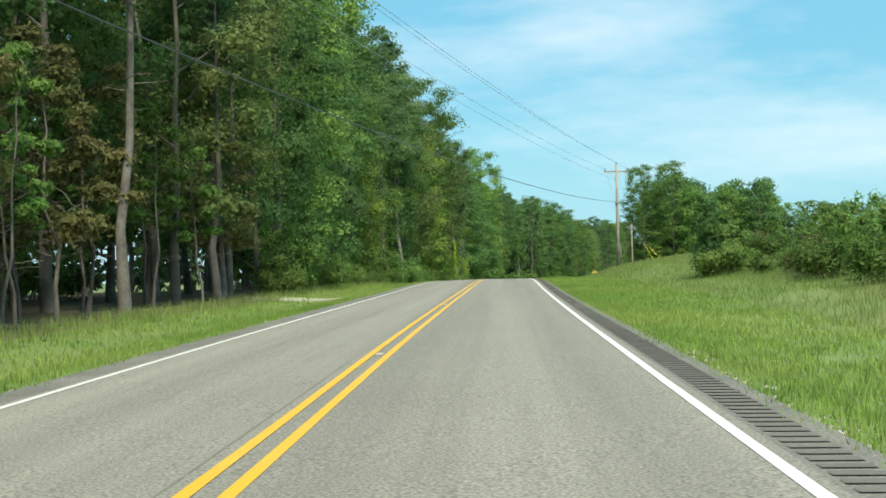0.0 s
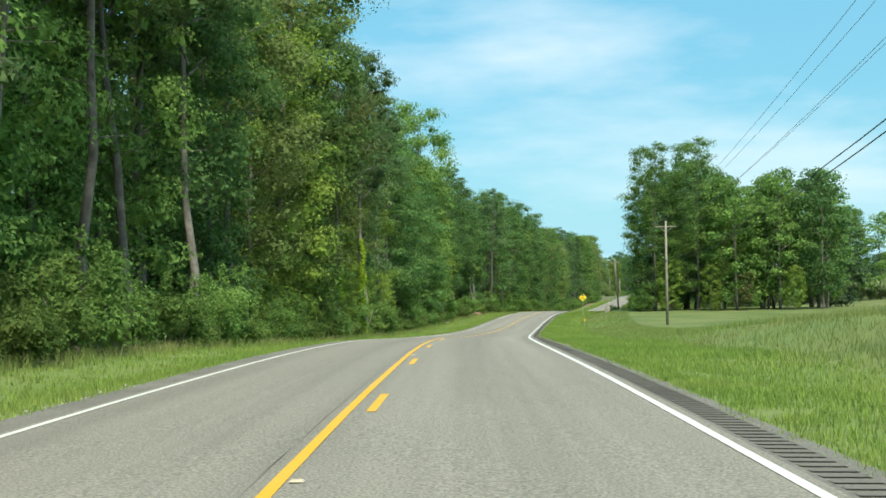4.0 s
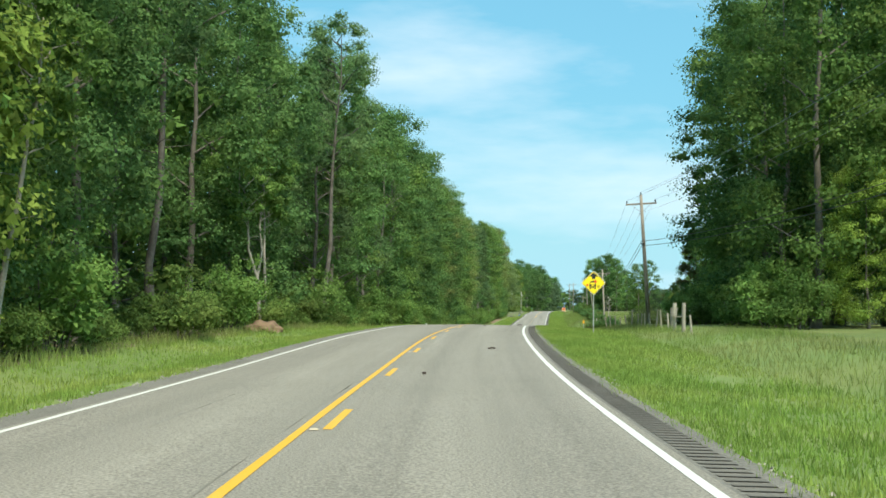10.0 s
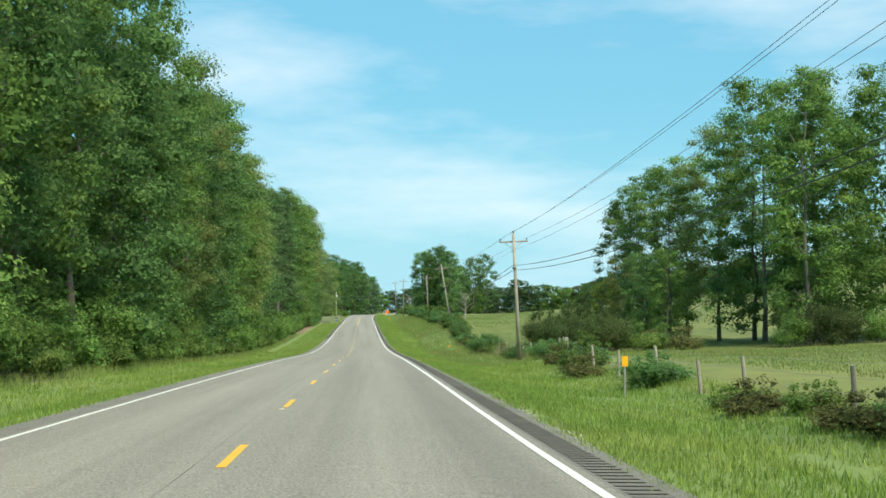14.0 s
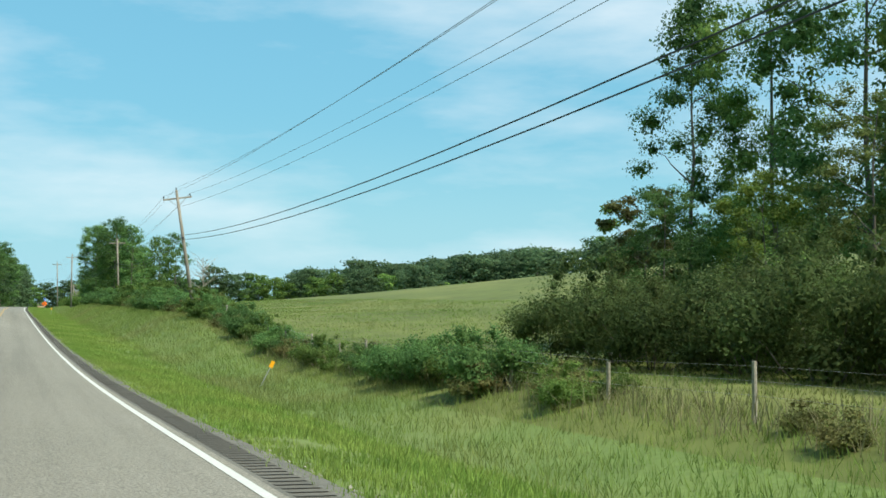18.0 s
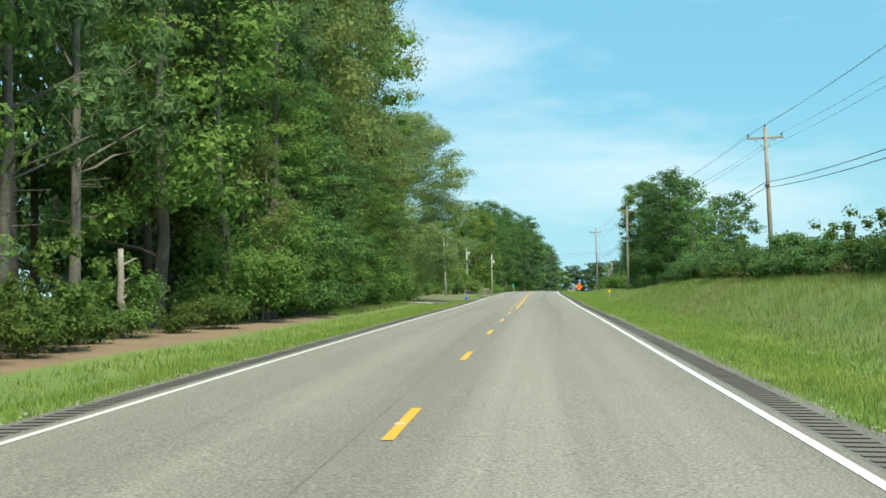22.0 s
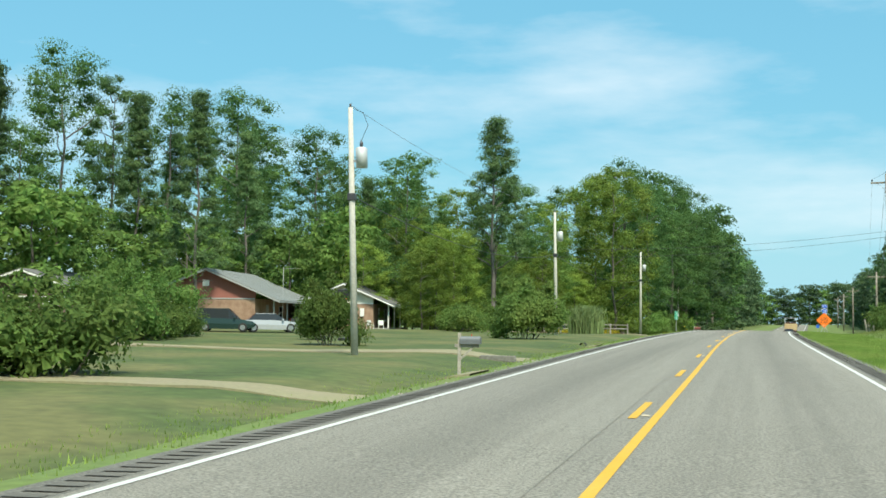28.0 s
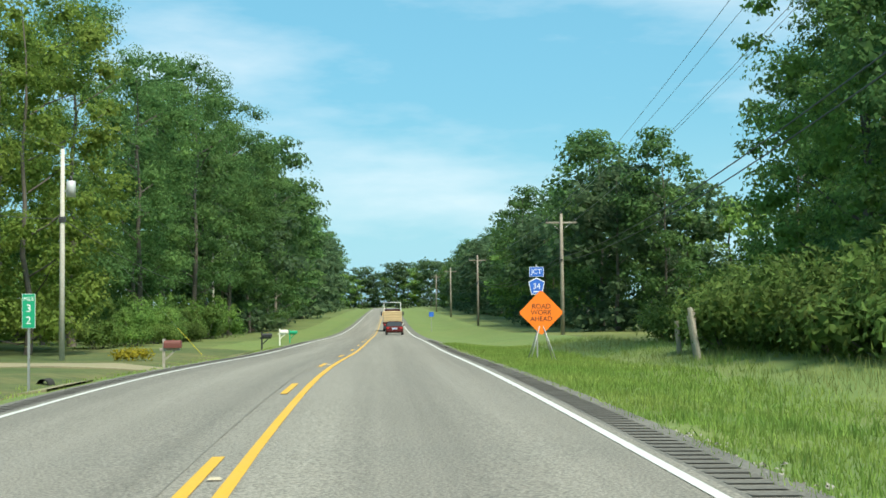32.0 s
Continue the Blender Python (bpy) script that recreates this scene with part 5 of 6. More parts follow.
def house(y, u, rz, w, length, wall_h, rise, wall, gable, roof, label, porch=0.0, vent=True, trim=WHITE_PAINT, dz=0.0):
    """Single-storey gabled house, its gable wall facing -y; porch: width of a roofed recess on its right."""
    h = empty("house", stand(y, u, rz, dz), label, "house")
    x0, x1 = -w / 2, w / 2
    part("wall", boxed(x0, 0, -0.6, x1 - porch, length, wall_h), wall, h)
    bm = bmesh.new()
    peak = (x0 + x1) / 2
    k = rise / (w / 2)
    v = [bm.verts.new(p) for p in ((x0, 0.02, wall_h), (x1 - porch, 0.02, wall_h), (x1 - porch, 0.02, wall_h + k * porch), (peak, 0.02, wall_h + rise), (x0, 0.3, wall_h), (x1 - porch, 0.3, wall_h), (x1 - porch, 0.3, wall_h + k * porch), (peak, 0.3, wall_h + rise))]
    for f in ((0, 1, 2, 3), (7, 6, 5, 4), (0, 4, 5, 1), (1, 5, 6, 2), (2, 6, 7, 3), (3, 7, 4, 0)):
        bm.faces.new([v[i] for i in f])
    part("gable", bm, gable, h)
    part("gable_trim", boxed(x0, -0.03, wall_h - 0.07, x1 - porch, 0.03, wall_h + 0.05), trim, h)
    ov = 0.55
    for sx, xe in ((-1, x0 - ov), (1, x1 + ov)):
        ze = wall_h - k * ov
        r = part("roof_slope", roof_slab(((xe, ze), (peak, wall_h + rise)), -0.6, length + 0.6), roof, h)
        for i in range(int(length / 0.9)):
            yy = -0.4 + i * 0.9
            if roof is not ROOF_DARK:
                part("rib", roof_slab(((xe, ze + 0.12), (peak, wall_h + rise + 0.12)), yy, yy + 0.04, 0.03), roof, r)
        part("fascia", roof_slab(((xe, ze - 0.1), (peak, wall_h + rise - 0.1)), -0.64, -0.6, 0.14), trim, r)
        part("eave_board", boxed(xe - 0.02, -0.6, ze - 0.1, xe + 0.02, length + 0.6, ze + 0.1), trim, r)
    if vent:
        part("gable_vent", boxed(peak - 0.4, -0.05, wall_h + rise * 0.42, peak + 0.2, 0.02, wall_h + rise * 0.42 + 0.55), WHITE_PAINT, h)
    if porch:
        part("porch_floor", boxed(x1 - porch, 0, -0.6, x1, length, 0.08), CONCRETE, h)
        for yy in (0.1, length * 0.33, length * 0.66, length - 0.1):
            part("porch_post", boxed(x1 - 0.14, yy - 0.06, 0.08, x1 - 0.02, yy + 0.06, wall_h), trim, h)
        part("porch_beam", boxed(x1 - 0.16, 0, wall_h - 0.25, x1, length, wall_h), trim, h)
        d = part("door", boxed(x1 - porch - 0.02, length * 0.25, 0.08, x1 - porch + 0.04, length * 0.25 + 0.9, 2.1), trim, h)
        part("handle", boxed(x1 - porch + 0.04, length * 0.25 + 0.75, 1.0, x1 - porch + 0.09, length * 0.25 + 0.8, 1.08), STEEL, d)
        window(h, x1 - porch + 0.04, length * 0.6, 1.4, 1.2, 1.1, "side")
    return h


h1 = house(699.0, -36.3, 6, 13.0, 14, 2.5, 2.3, BRICK_ORANGE, CREAM, ROOF_WHITE, "low orange brick house with a white metal roof", porch=2.6, vent=False)
window(h1, -0.9, -0.03, 1.45, 0.45, 0.95)
# a flat box, its near-black colour standing for shade behind the slats
part("vent_slats", boxed(-2.6, -0.05, 3.1, -1.9, 0.02, 3.7), SHADE, h1)
tube_part("conduit", [(0.1, -0.06, 0.3), (0.1, -0.06, 3.2)], [0.05, 0.05], POST_WOOD, h1)
tube_part("conduit", [(-1.6, -0.06, 0.3), (-1.6, -0.06, 3.0)], [0.03, 0.03], POST_WOOD, h1)
GREY_TRIM = mat("grey_trim_paint", (0.34, 0.35, 0.35), 0.6, vary=0.1)
h2 = house(782, -46.5, 10, 12.5, 16, 2.6, 2.6, BRICK_BROWN, RED_SIDING, ROOF_GREY, "brick house with a red gable and grey metal roof", porch=1.8, trim=GREY_TRIM)
h3 = house(795, -38.5, 10, 9.0, 12, 2.5, 1.9, BRICK_BROWN, CREAM, ROOF_DARK, "brick house with a cream gable and dark shingle roof", porch=1.6)
part("meter_box", boxed(1.6, -0.12, 1.2, 2.0, 0.0, 2.0, bevel=0.02), WHITE_PAINT, h3)
h0 = house(763, -51.5, 8, 12.0, 13, 2.4, 2.0, BRICK_DARK, BRICK_DARK, ROOF_DARK, "low dark brick house with a shingle roof", porch=2.0)
window(h0, 2.2, -0.03, 1.4, 1.1, 1.2)
shed = empty("garden_shed", stand(772, -45.2, 8), "small pale green metal shed between two houses", "shed")
part("wall", boxed(-1.6, 0, -0.2, 1.6, 2.4, 2.1), mat("pale_green_metal", (0.38, 0.47, 0.44), 0.6, vary=0.1), shed)
part("roof", roof_slab(((-1.75, 2.25), (1.75, 2.1)), -0.15, 2.55, 0.06), WHITE_PAINT, shed)
part("door", boxed(-1.5, -0.03, 0, -0.6, 0.02, 1.9), WHITE_PAINT, shed)
# antenna masts
for y, u, hh in ((784, -40, 5.5), (797, -38, 5.2)):
    an = empty("tv_antenna", stand(y, u), "thin roof-height television antenna mast", "antenna")
    tube_part("mast", [(0, 0, 0), (0, 0, hh)], [0.025, 0.02], STEEL, an, 6)
    tube_part("boom", [(-0.1, 0, hh - 0.15), (1.6, 0, hh - 0.1)], [0.012, 0.012], STEEL, an, 4)
    for k in range(6):
        tube_part("element", [(0.1 + 0.28 * k, -0.35, hh - 0.13), (0.1 + 0.28 * k, 0.35, hh - 0.13)], [0.006, 0.006], STEEL, an, 4)

# bins by the carport
for dx, col in ((0.0, BLUE_PLASTIC),):
    b = empty("wheeled_bin", stand(695.5, -30.6, 6), "dark wheeled bin with a blue lid", "bin")
    part("body", boxed(-0.3, -0.35, 0.05, 0.3, 0.35, 1.0, bevel=0.03), DARK_PLASTIC, b)
    part("lid", boxed(-0.34, -0.42, 1.0, 0.34, 0.38, 1.14, bevel=0.03), col, b, "blue plastic lid")
    for sx in (-1, 1):
        part("wheel", tube([(sx * 0.3, 0.3, 0.1), (sx * 0.35, 0.3, 0.1)], [0.1, 0.1], 10), DARK_PLASTIC, b)


# ---- mailboxes ----
def mailbox(y, u, rz, body, post_mat, label, h=1.05, plates=0, scale=1.0):
    """Post, arm with a brace, and an arched box whose door faces the road."""
    mb = empty("mailbox", stand(y, u, rz), label, "mailbox")
    part("post", boxed(-0.05, -0.05, -0.5, 0.05, 0.05, h + 0.35, bevel=0.008), post_mat, mb)
    part("arm", boxed(-0.15, -0.045, h - 0.1, 0.62, 0.045, h, bevel=0.006), post_mat, mb)
    bm = tube([(0.05, 0, h - 0.45), (0.42, 0, h - 0.1)], [0.045, 0.045], 4)
    part("brace", bm, post_mat, mb)
    prof = [(-0.11, 0.0)] + [(-0.11 * math.cos(a), 0.13 + 0.11 * math.sin(a)) for a in [math.pi * i / 8 for i in range(9)]] + [(0.11, 0.0)]
    bm = bmesh.new()
    s = [[bm.verts.new((x, py * scale, h + 0.005 + pz * scale)) for py, pz in prof] for x in (0.02, 0.66)]
    bm.faces.new(s[0])
    bm.faces.new(s[1][::-1])
    for i in range(len(prof)):
        j = (i + 1) % len(prof)
        bm.faces.new((s[0][j], s[0][i], s[1][i], s[1][j]))
    bmesh.ops.recalc_face_normals(bm, faces=bm.faces)
    part("box", bm, body, mb)
    part("door", boxed(0.66, -0.115 * scale, h + 0.005, 0.68, 0.115 * scale, h + 0.22 * scale, bevel=0.006), body, mb)
    part("flag", boxed(0.35, 0.125 * scale, h + 0.1, 0.37, 0.135 * scale, h + 0.32), SIGN_RED, mb, "small red flag")
    for k in range(plates):
        pl = part("number_plate", boxed(-0.02 + 0.13 * k, -0.075 + 0.06 * k, 0.05, 0.12 + 0.13 * k, -0.06 + 0.06 * k, 0.62), BLUE_PLASTIC, mb, "blue plate with white bars")
        for i in range(5):
            part("bar", boxed(0.035 + 0.13 * k, -0.08 + 0.06 * k, 0.13 + 0.095 * i, 0.065 + 0.13 * k, -0.076 + 0.06 * k, 0.17 + 0.095 * i), SIGN_WHITE, pl)
    return mb


BOX_BLACK = mat("black_mailbox", (0.025, 0.025, 0.028), 0.45, vary=0.15)
BOX_GREY = mat("grey_mailbox", (0.16, 0.17, 0.18), 0.5, 0.2, vary=0.15)
BOX_RED = mat("dull_red_mailbox", (0.16, 0.05, 0.04), 0.6, vary=0.15)
mailbox(666.5, -6.5, 4, BOX_BLACK, POST_WOOD, "black mailbox on a grey wooden post with blue plates", plates=2, h=1.0)
mailbox(721.8, -7.4, 4, BOX_GREY, POST_WOOD, "dark grey mailbox on a leaning wooden post", h=1.05)
mailbox(823.5, -7.1, 0, BOX_RED, POST_WOOD, "dull red mailbox on a thick wooden post", h=1.1, scale=1.2)
mailbox(856, -6.9, 0, BOX_BLACK, BOX_BLACK, "black mailbox on a black post", h=1.0)
mailbox(872, -7.2, 0, WHITE_PAINT, WHITE_PAINT, "white mailbox on a white post", h=1.0)
mailbox(884, -7.4, 0, SIGN_GREEN, SIGN_GREEN, "green mailbox on a green post", h=0.9)

# basketball hoop, lawn chairs, flat stand
hoop = empty("basketball_hoop", stand(752.5, -22.0, 12), "portable basketball hoop with a black backboard", "basketball hoop")
tube_part("pole", [(0, 0, 0), (0, 0, 2.4)], [0.045, 0.045], BOX_BLACK, hoop)
part("backboard", boxed(-0.55, -0.15, 2.35, 0.55, -0.11, 3.05, bevel=0.02), BOX_BLACK, hoop, "black backboard")
part("base", boxed(-0.45, -0.3, -0.05, 0.45, 0.6, 0.16, bevel=0.04), BOX_BLACK, hoop)
bm = bmesh.new()
pts = [(0.23 * math.cos(a), -0.4 + 0.23 * math.sin(a), 2.5) for a in [6.2832 * i / 16 for i in range(17)]]
part("rim", tube(pts, [0.012] * 17, 5, False), SIGN_ORANGE, hoop)


def lawn_chair(y, u, rz):
    c = empty("lawn_chair", stand(y, u, rz), "white plastic lawn chair before a porch", "chair", "lawn chairs")
    part("seat", boxed(-0.25, -0.25, 0.38, 0.25, 0.25, 0.42, bevel=0.01), WHITE_PAINT, c)
    part("backrest", boxed(-0.25, 0.2, 0.42, 0.25, 0.25, 0.85, bevel=0.02), WHITE_PAINT, c)
    for sx in (-1, 1):
        for sy in (-1, 1):
            part("leg", boxed(sx * 0.23 - 0.02, sy * 0.22 - 0.02, 0, sx * 0.23 + 0.02, sy * 0.22 + 0.02, 0.4), WHITE_PAINT, c)
        part("armrest", boxed(sx * 0.25 - 0.03, -0.25, 0.6, sx * 0.25 + 0.03, 0.25, 0.63), WHITE_PAINT, c)


lawn_chair(792, -34.6, 160)
lawn_chair(793, -33.9, 200)

# rail fence with flower beds
rf = empty("rail_fence", Matrix(), "low weathered two-rail fence beside a drive", "fence")
ends = [(812 + 0.3 * i, -13.0 - 1.9 * i) for i in range(8)]
for (ya, ua), (yb, ub) in zip(ends, ends[1:]):
    for hh in (0.62, 1.02):
        a, b = spot(ya, ua, hh), spot(yb, ub, hh)
        part("rail", tube([a, b], [0.06, 0.06], 4), POST_WOOD, rf)
for ya, ua in ends:
    o = part("post", boxed(-0.07, -0.07, -0.4, 0.07, 0.07, 1.15, bevel=0.01), POST_WOOD, rf)
    o.matrix_basis = stand(ya, ua)
FLOWER = leaf_mat("yellow_shrub_leaf", (0.38, 0.33, 0.03), (0.45, 0.38, 0.05), 0.3, 0.1)
for y, u in ((818, -16), (819, -19), (820, -22), (838, -11.5)):
    rng = np.random.default_rng(int(y * 3 - u))
    f = tagged(quads_ob("yellow_shrub", leaves(rng, [(0, 0, 0.3, 0.6, 0.6), (0.6, 0.1, 0.3, 0.55, 0.6), (-0.6, 0, 0.3, 0.5, 0.6)], 700, 0.07), FLOWER), "low golden-yellow shrub in a bed", "shrub", "golden shrubs")
    f.location = spot(y, u)

# drives, pipes and culverts
def patch(name, pts, material, label, dz=0.03, cut=6):
    """A paved patch lying on the ground, between two edges of (station, offset) points, its sides let into the turf."""
    v, f = [], []
    for (ya, ua), (yb, ub) in pts:
        for k in [0] + list(range(cut + 1)) + [cut]:
            y_, u_ = ya + (yb - ya) * k / cut, ua + (ub - ua) * k / cut
            wob = 0.12 * noise.noise((y_ * 0.9, u_ * 0.9, 2.0)) if k in (0, cut) else 0
            x, yy = at(y_ + wob, u_)
            v.append([x, yy, ground_z(y_, u_) + dz])
        v[-1][2] -= 0.3
        v[-cut - 3][2] -= 0.3
    m = cut + 3
    for i in range(len(pts) - 1):
        for k in range(cut + 2):
            a = i * m + k
            f.append((a, a + 1, a + m + 1, a + m))
    return tagged(mesh_ob(name, v, f, material), label, "drive", kind="structure")


SAND = mat("pale_sandy_gravel", (0.27, 0.235, 0.15), 0.95, vary=0.25, scale=0.6, fine=8, bump=0.4, second=(0.19, 0.19, 0.09), coord="World")
patch("driveway_1", [((662.3, -4.7 - i * 0.5), (665.2 + 0.017 * i, -4.7 - i * 0.5)) for i in range(72)], CONCRETE, "pale broken concrete driveway", dz=0.035)
WHITE_GRAVEL = mat("white_gravel", (0.40, 0.38, 0.32), 0.95, vary=0.3, scale=0.6, fine=8, bump=0.4, second=(0.26, 0.25, 0.15), coord="World")
patch("driveway_2", [((57.0 + 0.12 * i, -4.8 - i), (60.5 + 0.25 * i, -4.8 - i)) for i in range(9)], WHITE_GRAVEL, "white gravel track into the woods", dz=0.05)
patch("driveway_3", [((735.0, -4.8 - i * 0.5), (737.6, -4.8 - i * 0.5)) for i in range(72)], SAND, "sandy drive across the lawn", dz=0.05)
patch("driveway_4", [((712.0, -4.8 - i * 0.5), (714.2, -4.8 - i * 0.5)) for i in range(64)], SAND, "sandy drive across the lawn", dz=0.05)
patch("driveway_5", [((800.5, -4.8 - i * 0.5), (804.0, -4.8 - i * 0.5)) for i in range(48)], SAND, "sandy drive across the lawn", dz=0.05)
patch("driveway_6", [((828.5, -4.8 - i * 0.5), (833.0, -4.8 - i * 0.5)) for i in range(56)], SAND, "sandy drive beside a fence", dz=0.05)
# the oak's shade on the lawn, put into the colour of an earthy turf patch
patch("oak_shade_patch", [((668, -9 - i), (678, -9 - i)) for i in range(11)], mat("oak_shade_turf", (0.105, 0.092, 0.045), 0.95, vary=0.4, scale=0.4, fine=4, second=(0.09, 0.105, 0.036), coord="World"), "thin grass and earth toned for the oak's shade", dz=0.02)


STAINED = mat("stained_concrete", (0.20, 0.19, 0.165), 0.95, vary=0.45, scale=1.2, fine=9, bump=0.5, second=(0.12, 0.115, 0.10))


def culvert(y, u, r=0.25, headwall=True, rz=0.0):
    c = empty("culvert", stand(y, u, rz, dz=-0.22 if headwall else 0.0), "drain pipe under a drive, near-black for its shaded bore" if not headwall else "concrete culvert head with a pipe coloured near-black as shade", "culvert")
    rings = 14
    bm = bmesh.new()
    for rr, y0, y1 in ((r, 0.0, 0.7), (r * 0.86, 0.7, 0.0)):
        a = [bm.verts.new((rr * math.cos(6.2832 * i / rings), y0, rr * math.sin(6.2832 * i / rings) - r * 0.15)) for i in range(rings)]
        b = [bm.verts.new((rr * math.cos(6.2832 * i / rings), y1, rr * math.sin(6.2832 * i / rings) - r * 0.15)) for i in range(rings)]
        for i in range(rings):
            bm.faces.new((a[i], a[(i + 1) % rings], b[(i + 1) % rings], b[i]))
    # shade of the bore is put into the pipe's colour
    part("pipe", bm, SHADE, c)
    if headwall:
        bm = bmesh.new()
        box(bm, -0.75, 0.04, r * 0.7, 0.75, 0.3, r + 0.2, bevel=0.03)
        for sx in (-1, 1):
            box(bm, sx * r, 0.05, -0.4, sx * 0.78, 0.28, r + 0.12, bevel=0.03)
            box(bm, sx * 0.76, -0.75, -0.4, sx * 1.0, 0.2, r * 0.9, bevel=0.05)
            for v in bm.verts:
                if v.co.y < -0.2:
                    v.co.x += sx * 0.55 if v.co.x * sx > 0.5 else 0.0
                    v.co.z -= 0.12 if v.co.x * sx > 0.5 else 0.0
        part("headwall", bm, STAINED, c, "stained concrete headwall with splayed wings")
    return c


culvert(660.4, -8.7, 0.3)
culvert(734.2, -8.8, 0.24)
culvert(799.5, -8.0, 0.22, False)
culvert(815.5, -9.3, 0.2, False)
culvert(759.8, -8.9, 0.2, False)
culvert(827.5, -7.8, 0.2, False)

# ---- vehicles ----
RUBBER = mat("tyre_rubber", (0.02, 0.02, 0.02), 0.8, vary=0.1)
RIM = mat("wheel_rim", (0.45, 0.46, 0.47), 0.35, 0.8, vary=0.1)
LAMP_RED = mat("tail_lamp", (0.40, 0.01, 0.01), 0.3, vary=0.05)
CHROME = mat("chrome", (0.6, 0.6, 0.6), 0.2, 1.0, vary=0.05)


def wheel(parent, x, y, r, w):
    wh = part("wheel", tube([(x - w / 2, y, r), (x - w * 0.35, y, r), (x + w * 0.35, y, r), (x + w / 2, y, r)], [r * 0.92, r, r, r * 0.92], 18), RUBBER, parent, "black tyre")
    part("rim", tube([(x - w / 2 - 0.01, y, r), (x + w / 2 + 0.01, y, r)], [r * 0.6, r * 0.6], 14), RIM, wh)


def loft(sections):
    """Skin over cross sections, each a list of points."""
    bm = bmesh.new()
    rows = [[bm.verts.new(p) for p in s] for s in sections]
    n = len(rows[0])
    for a, b in zip(rows, rows[1:]):
        for i in range(n):
            bm.faces.new((a[i], a[(i + 1) % n], b[(i + 1) % n], b[i]))
    bm.faces.new(rows[0][::-1])
    bm.faces.new(rows[-1])
    bmesh.ops.recalc_face_normals(bm, faces=bm.faces)
    return bm


def car(m, paint, label, suv=False):
    """A car heading +y, its origin on the ground under its middle."""
    c = empty("car", m, label, "car")
    hb, ht = (0.95, 1.7) if suv else (0.88, 1.38)
    secs = []
    for y, w, z0, z1 in ((-2.25, 0.74, 0.45, hb - 0.12), (-2.15, 0.84, 0.32, hb), (-1.2, 0.89, 0.22, hb + 0.04), (0.2, 0.9, 0.2, hb + 0.02), (1.2, 0.89, 0.22, hb - 0.04), (2.05, 0.82, 0.3, hb - 0.16), (2.28, 0.66, 0.4, hb - 0.28)):
        secs.append([(-w, y, z0), (-w * 1.01, y, (z0 + z1) / 2), (-w * 0.94, y, z1), (w * 0.94, y, z1), (w * 1.01, y, (z0 + z1) / 2), (w, y, z0)])
    part("body", loft(secs), paint, c, shade=False)
    back = -2.1 if suv else -1.75
    secs = []
    for y, w, z1 in ((back, 0.76, hb + 0.03), (back + (0.15 if suv else 0.55), 0.66, ht - 0.04), (-0.4, 0.64, ht), (0.35, 0.64, ht - 0.03), (1.15, 0.76, hb - 0.03)):
        secs.append([(-w * 1.1, y, hb - 0.06), (-w, y, z1), (w, y, z1), (w * 1.1, y, hb - 0.06)])
    part("glasshouse", loft(secs), GLASS, c, "dark tinted windows")
    part("roof_panel", boxed(-0.63, back + (0.25 if suv else 0.6), ht - 0.03, 0.63, 0.3, ht + 0.015, bevel=0.02), paint, c)
    for sx in (-1, 1):
        for yy in (-1.35, 1.38):
            wheel(c, sx * 0.8, yy, 0.33, 0.22)
        part("tail_light", boxed(sx * 0.52, -2.27, hb - 0.24, sx * 0.8, -2.15, hb - 0.06, bevel=0.01), LAMP_RED, c)
        part("headlight", boxed(sx * 0.45, 2.1, hb - 0.38, sx * 0.72, 2.24, hb - 0.26, bevel=0.01), CHROME, c)
        part("mirror", boxed(sx * 0.9, 0.72, hb, sx * 1.06, 0.85, hb + 0.13, bevel=0.02), paint, c)
    part("bumper", boxed(-0.8, -2.33, 0.35, 0.8, -2.15, 0.55, bevel=0.04), paint, c)
    pl = part("licence_plate", boxed(-0.26, -2.36, 0.58, 0.26, -2.32, 0.72), SIGN_WHITE, c)
    part("bar", boxed(-0.2, -2.365, 0.62, 0.2, -2.36, 0.68), SIGN_BLUE, pl)
    return c


def paint(name, rgb):
    return mat(name, rgb, 0.25, 0.2, vary=0.04)


def on_road(y, u):
    x, yy = at(y, u)
    return pose(x, yy, road_z(y, u) + 0.008, math.degrees(math.atan((spline(RZ, y + 2) - spline(RZ, y - 2)) / 4)), 0, turn(y))


car(on_road(897, 2.1), paint("dark_red_paint", (0.10, 0.015, 0.015)), "dark red sedan driving on the road")
car(stand(766, -36.5, -70), paint("dark_green_paint", (0.02, 0.045, 0.04)), "dark green sport utility parked at a house", True)
car(stand(767.5, -33.5, -60), paint("silver_paint", (0.42, 0.44, 0.46)), "silver car parked on a lawn drive")
car(stand(789.5, -39.2, -82), paint("dark_grey_paint", (0.06, 0.065, 0.07)), "dark grey sedan parked beside a brick house")
car(stand(838, -26, -70), paint("black_paint", (0.02, 0.022, 0.025)), "dark car parked behind the rail fence")

TAN = mat("tan_canvas_load", (0.52, 0.40, 0.24), 0.85, vary=0.15, scale=1.5)
lorry = empty("flatbed_truck", on_road(922, 2.0), "tan loaded flatbed truck with a tall rear frame", "truck")
CABP = paint("cab_paint", (0.09, 0.03, 0.025))
part("cab", loft([[(-1.1, y, 0.9), (-1.12, y, 1.9), (-1.0, y, z), (1.0, y, z), (1.12, y, 1.9), (1.1, y, 0.9)] for y, z in ((2.2, 2.7), (3.6, 2.75), (4.2, 1.95), (5.4, 1.8))]), CABP, lorry)
part("rear_window", boxed(-0.8, 2.15, 1.85, 0.8, 2.2, 2.5), GLASS, lorry)
part("bed", boxed(-1.2, -4.0, 0.95, 1.2, 2.0, 1.15, bevel=0.02), CABP, lorry)
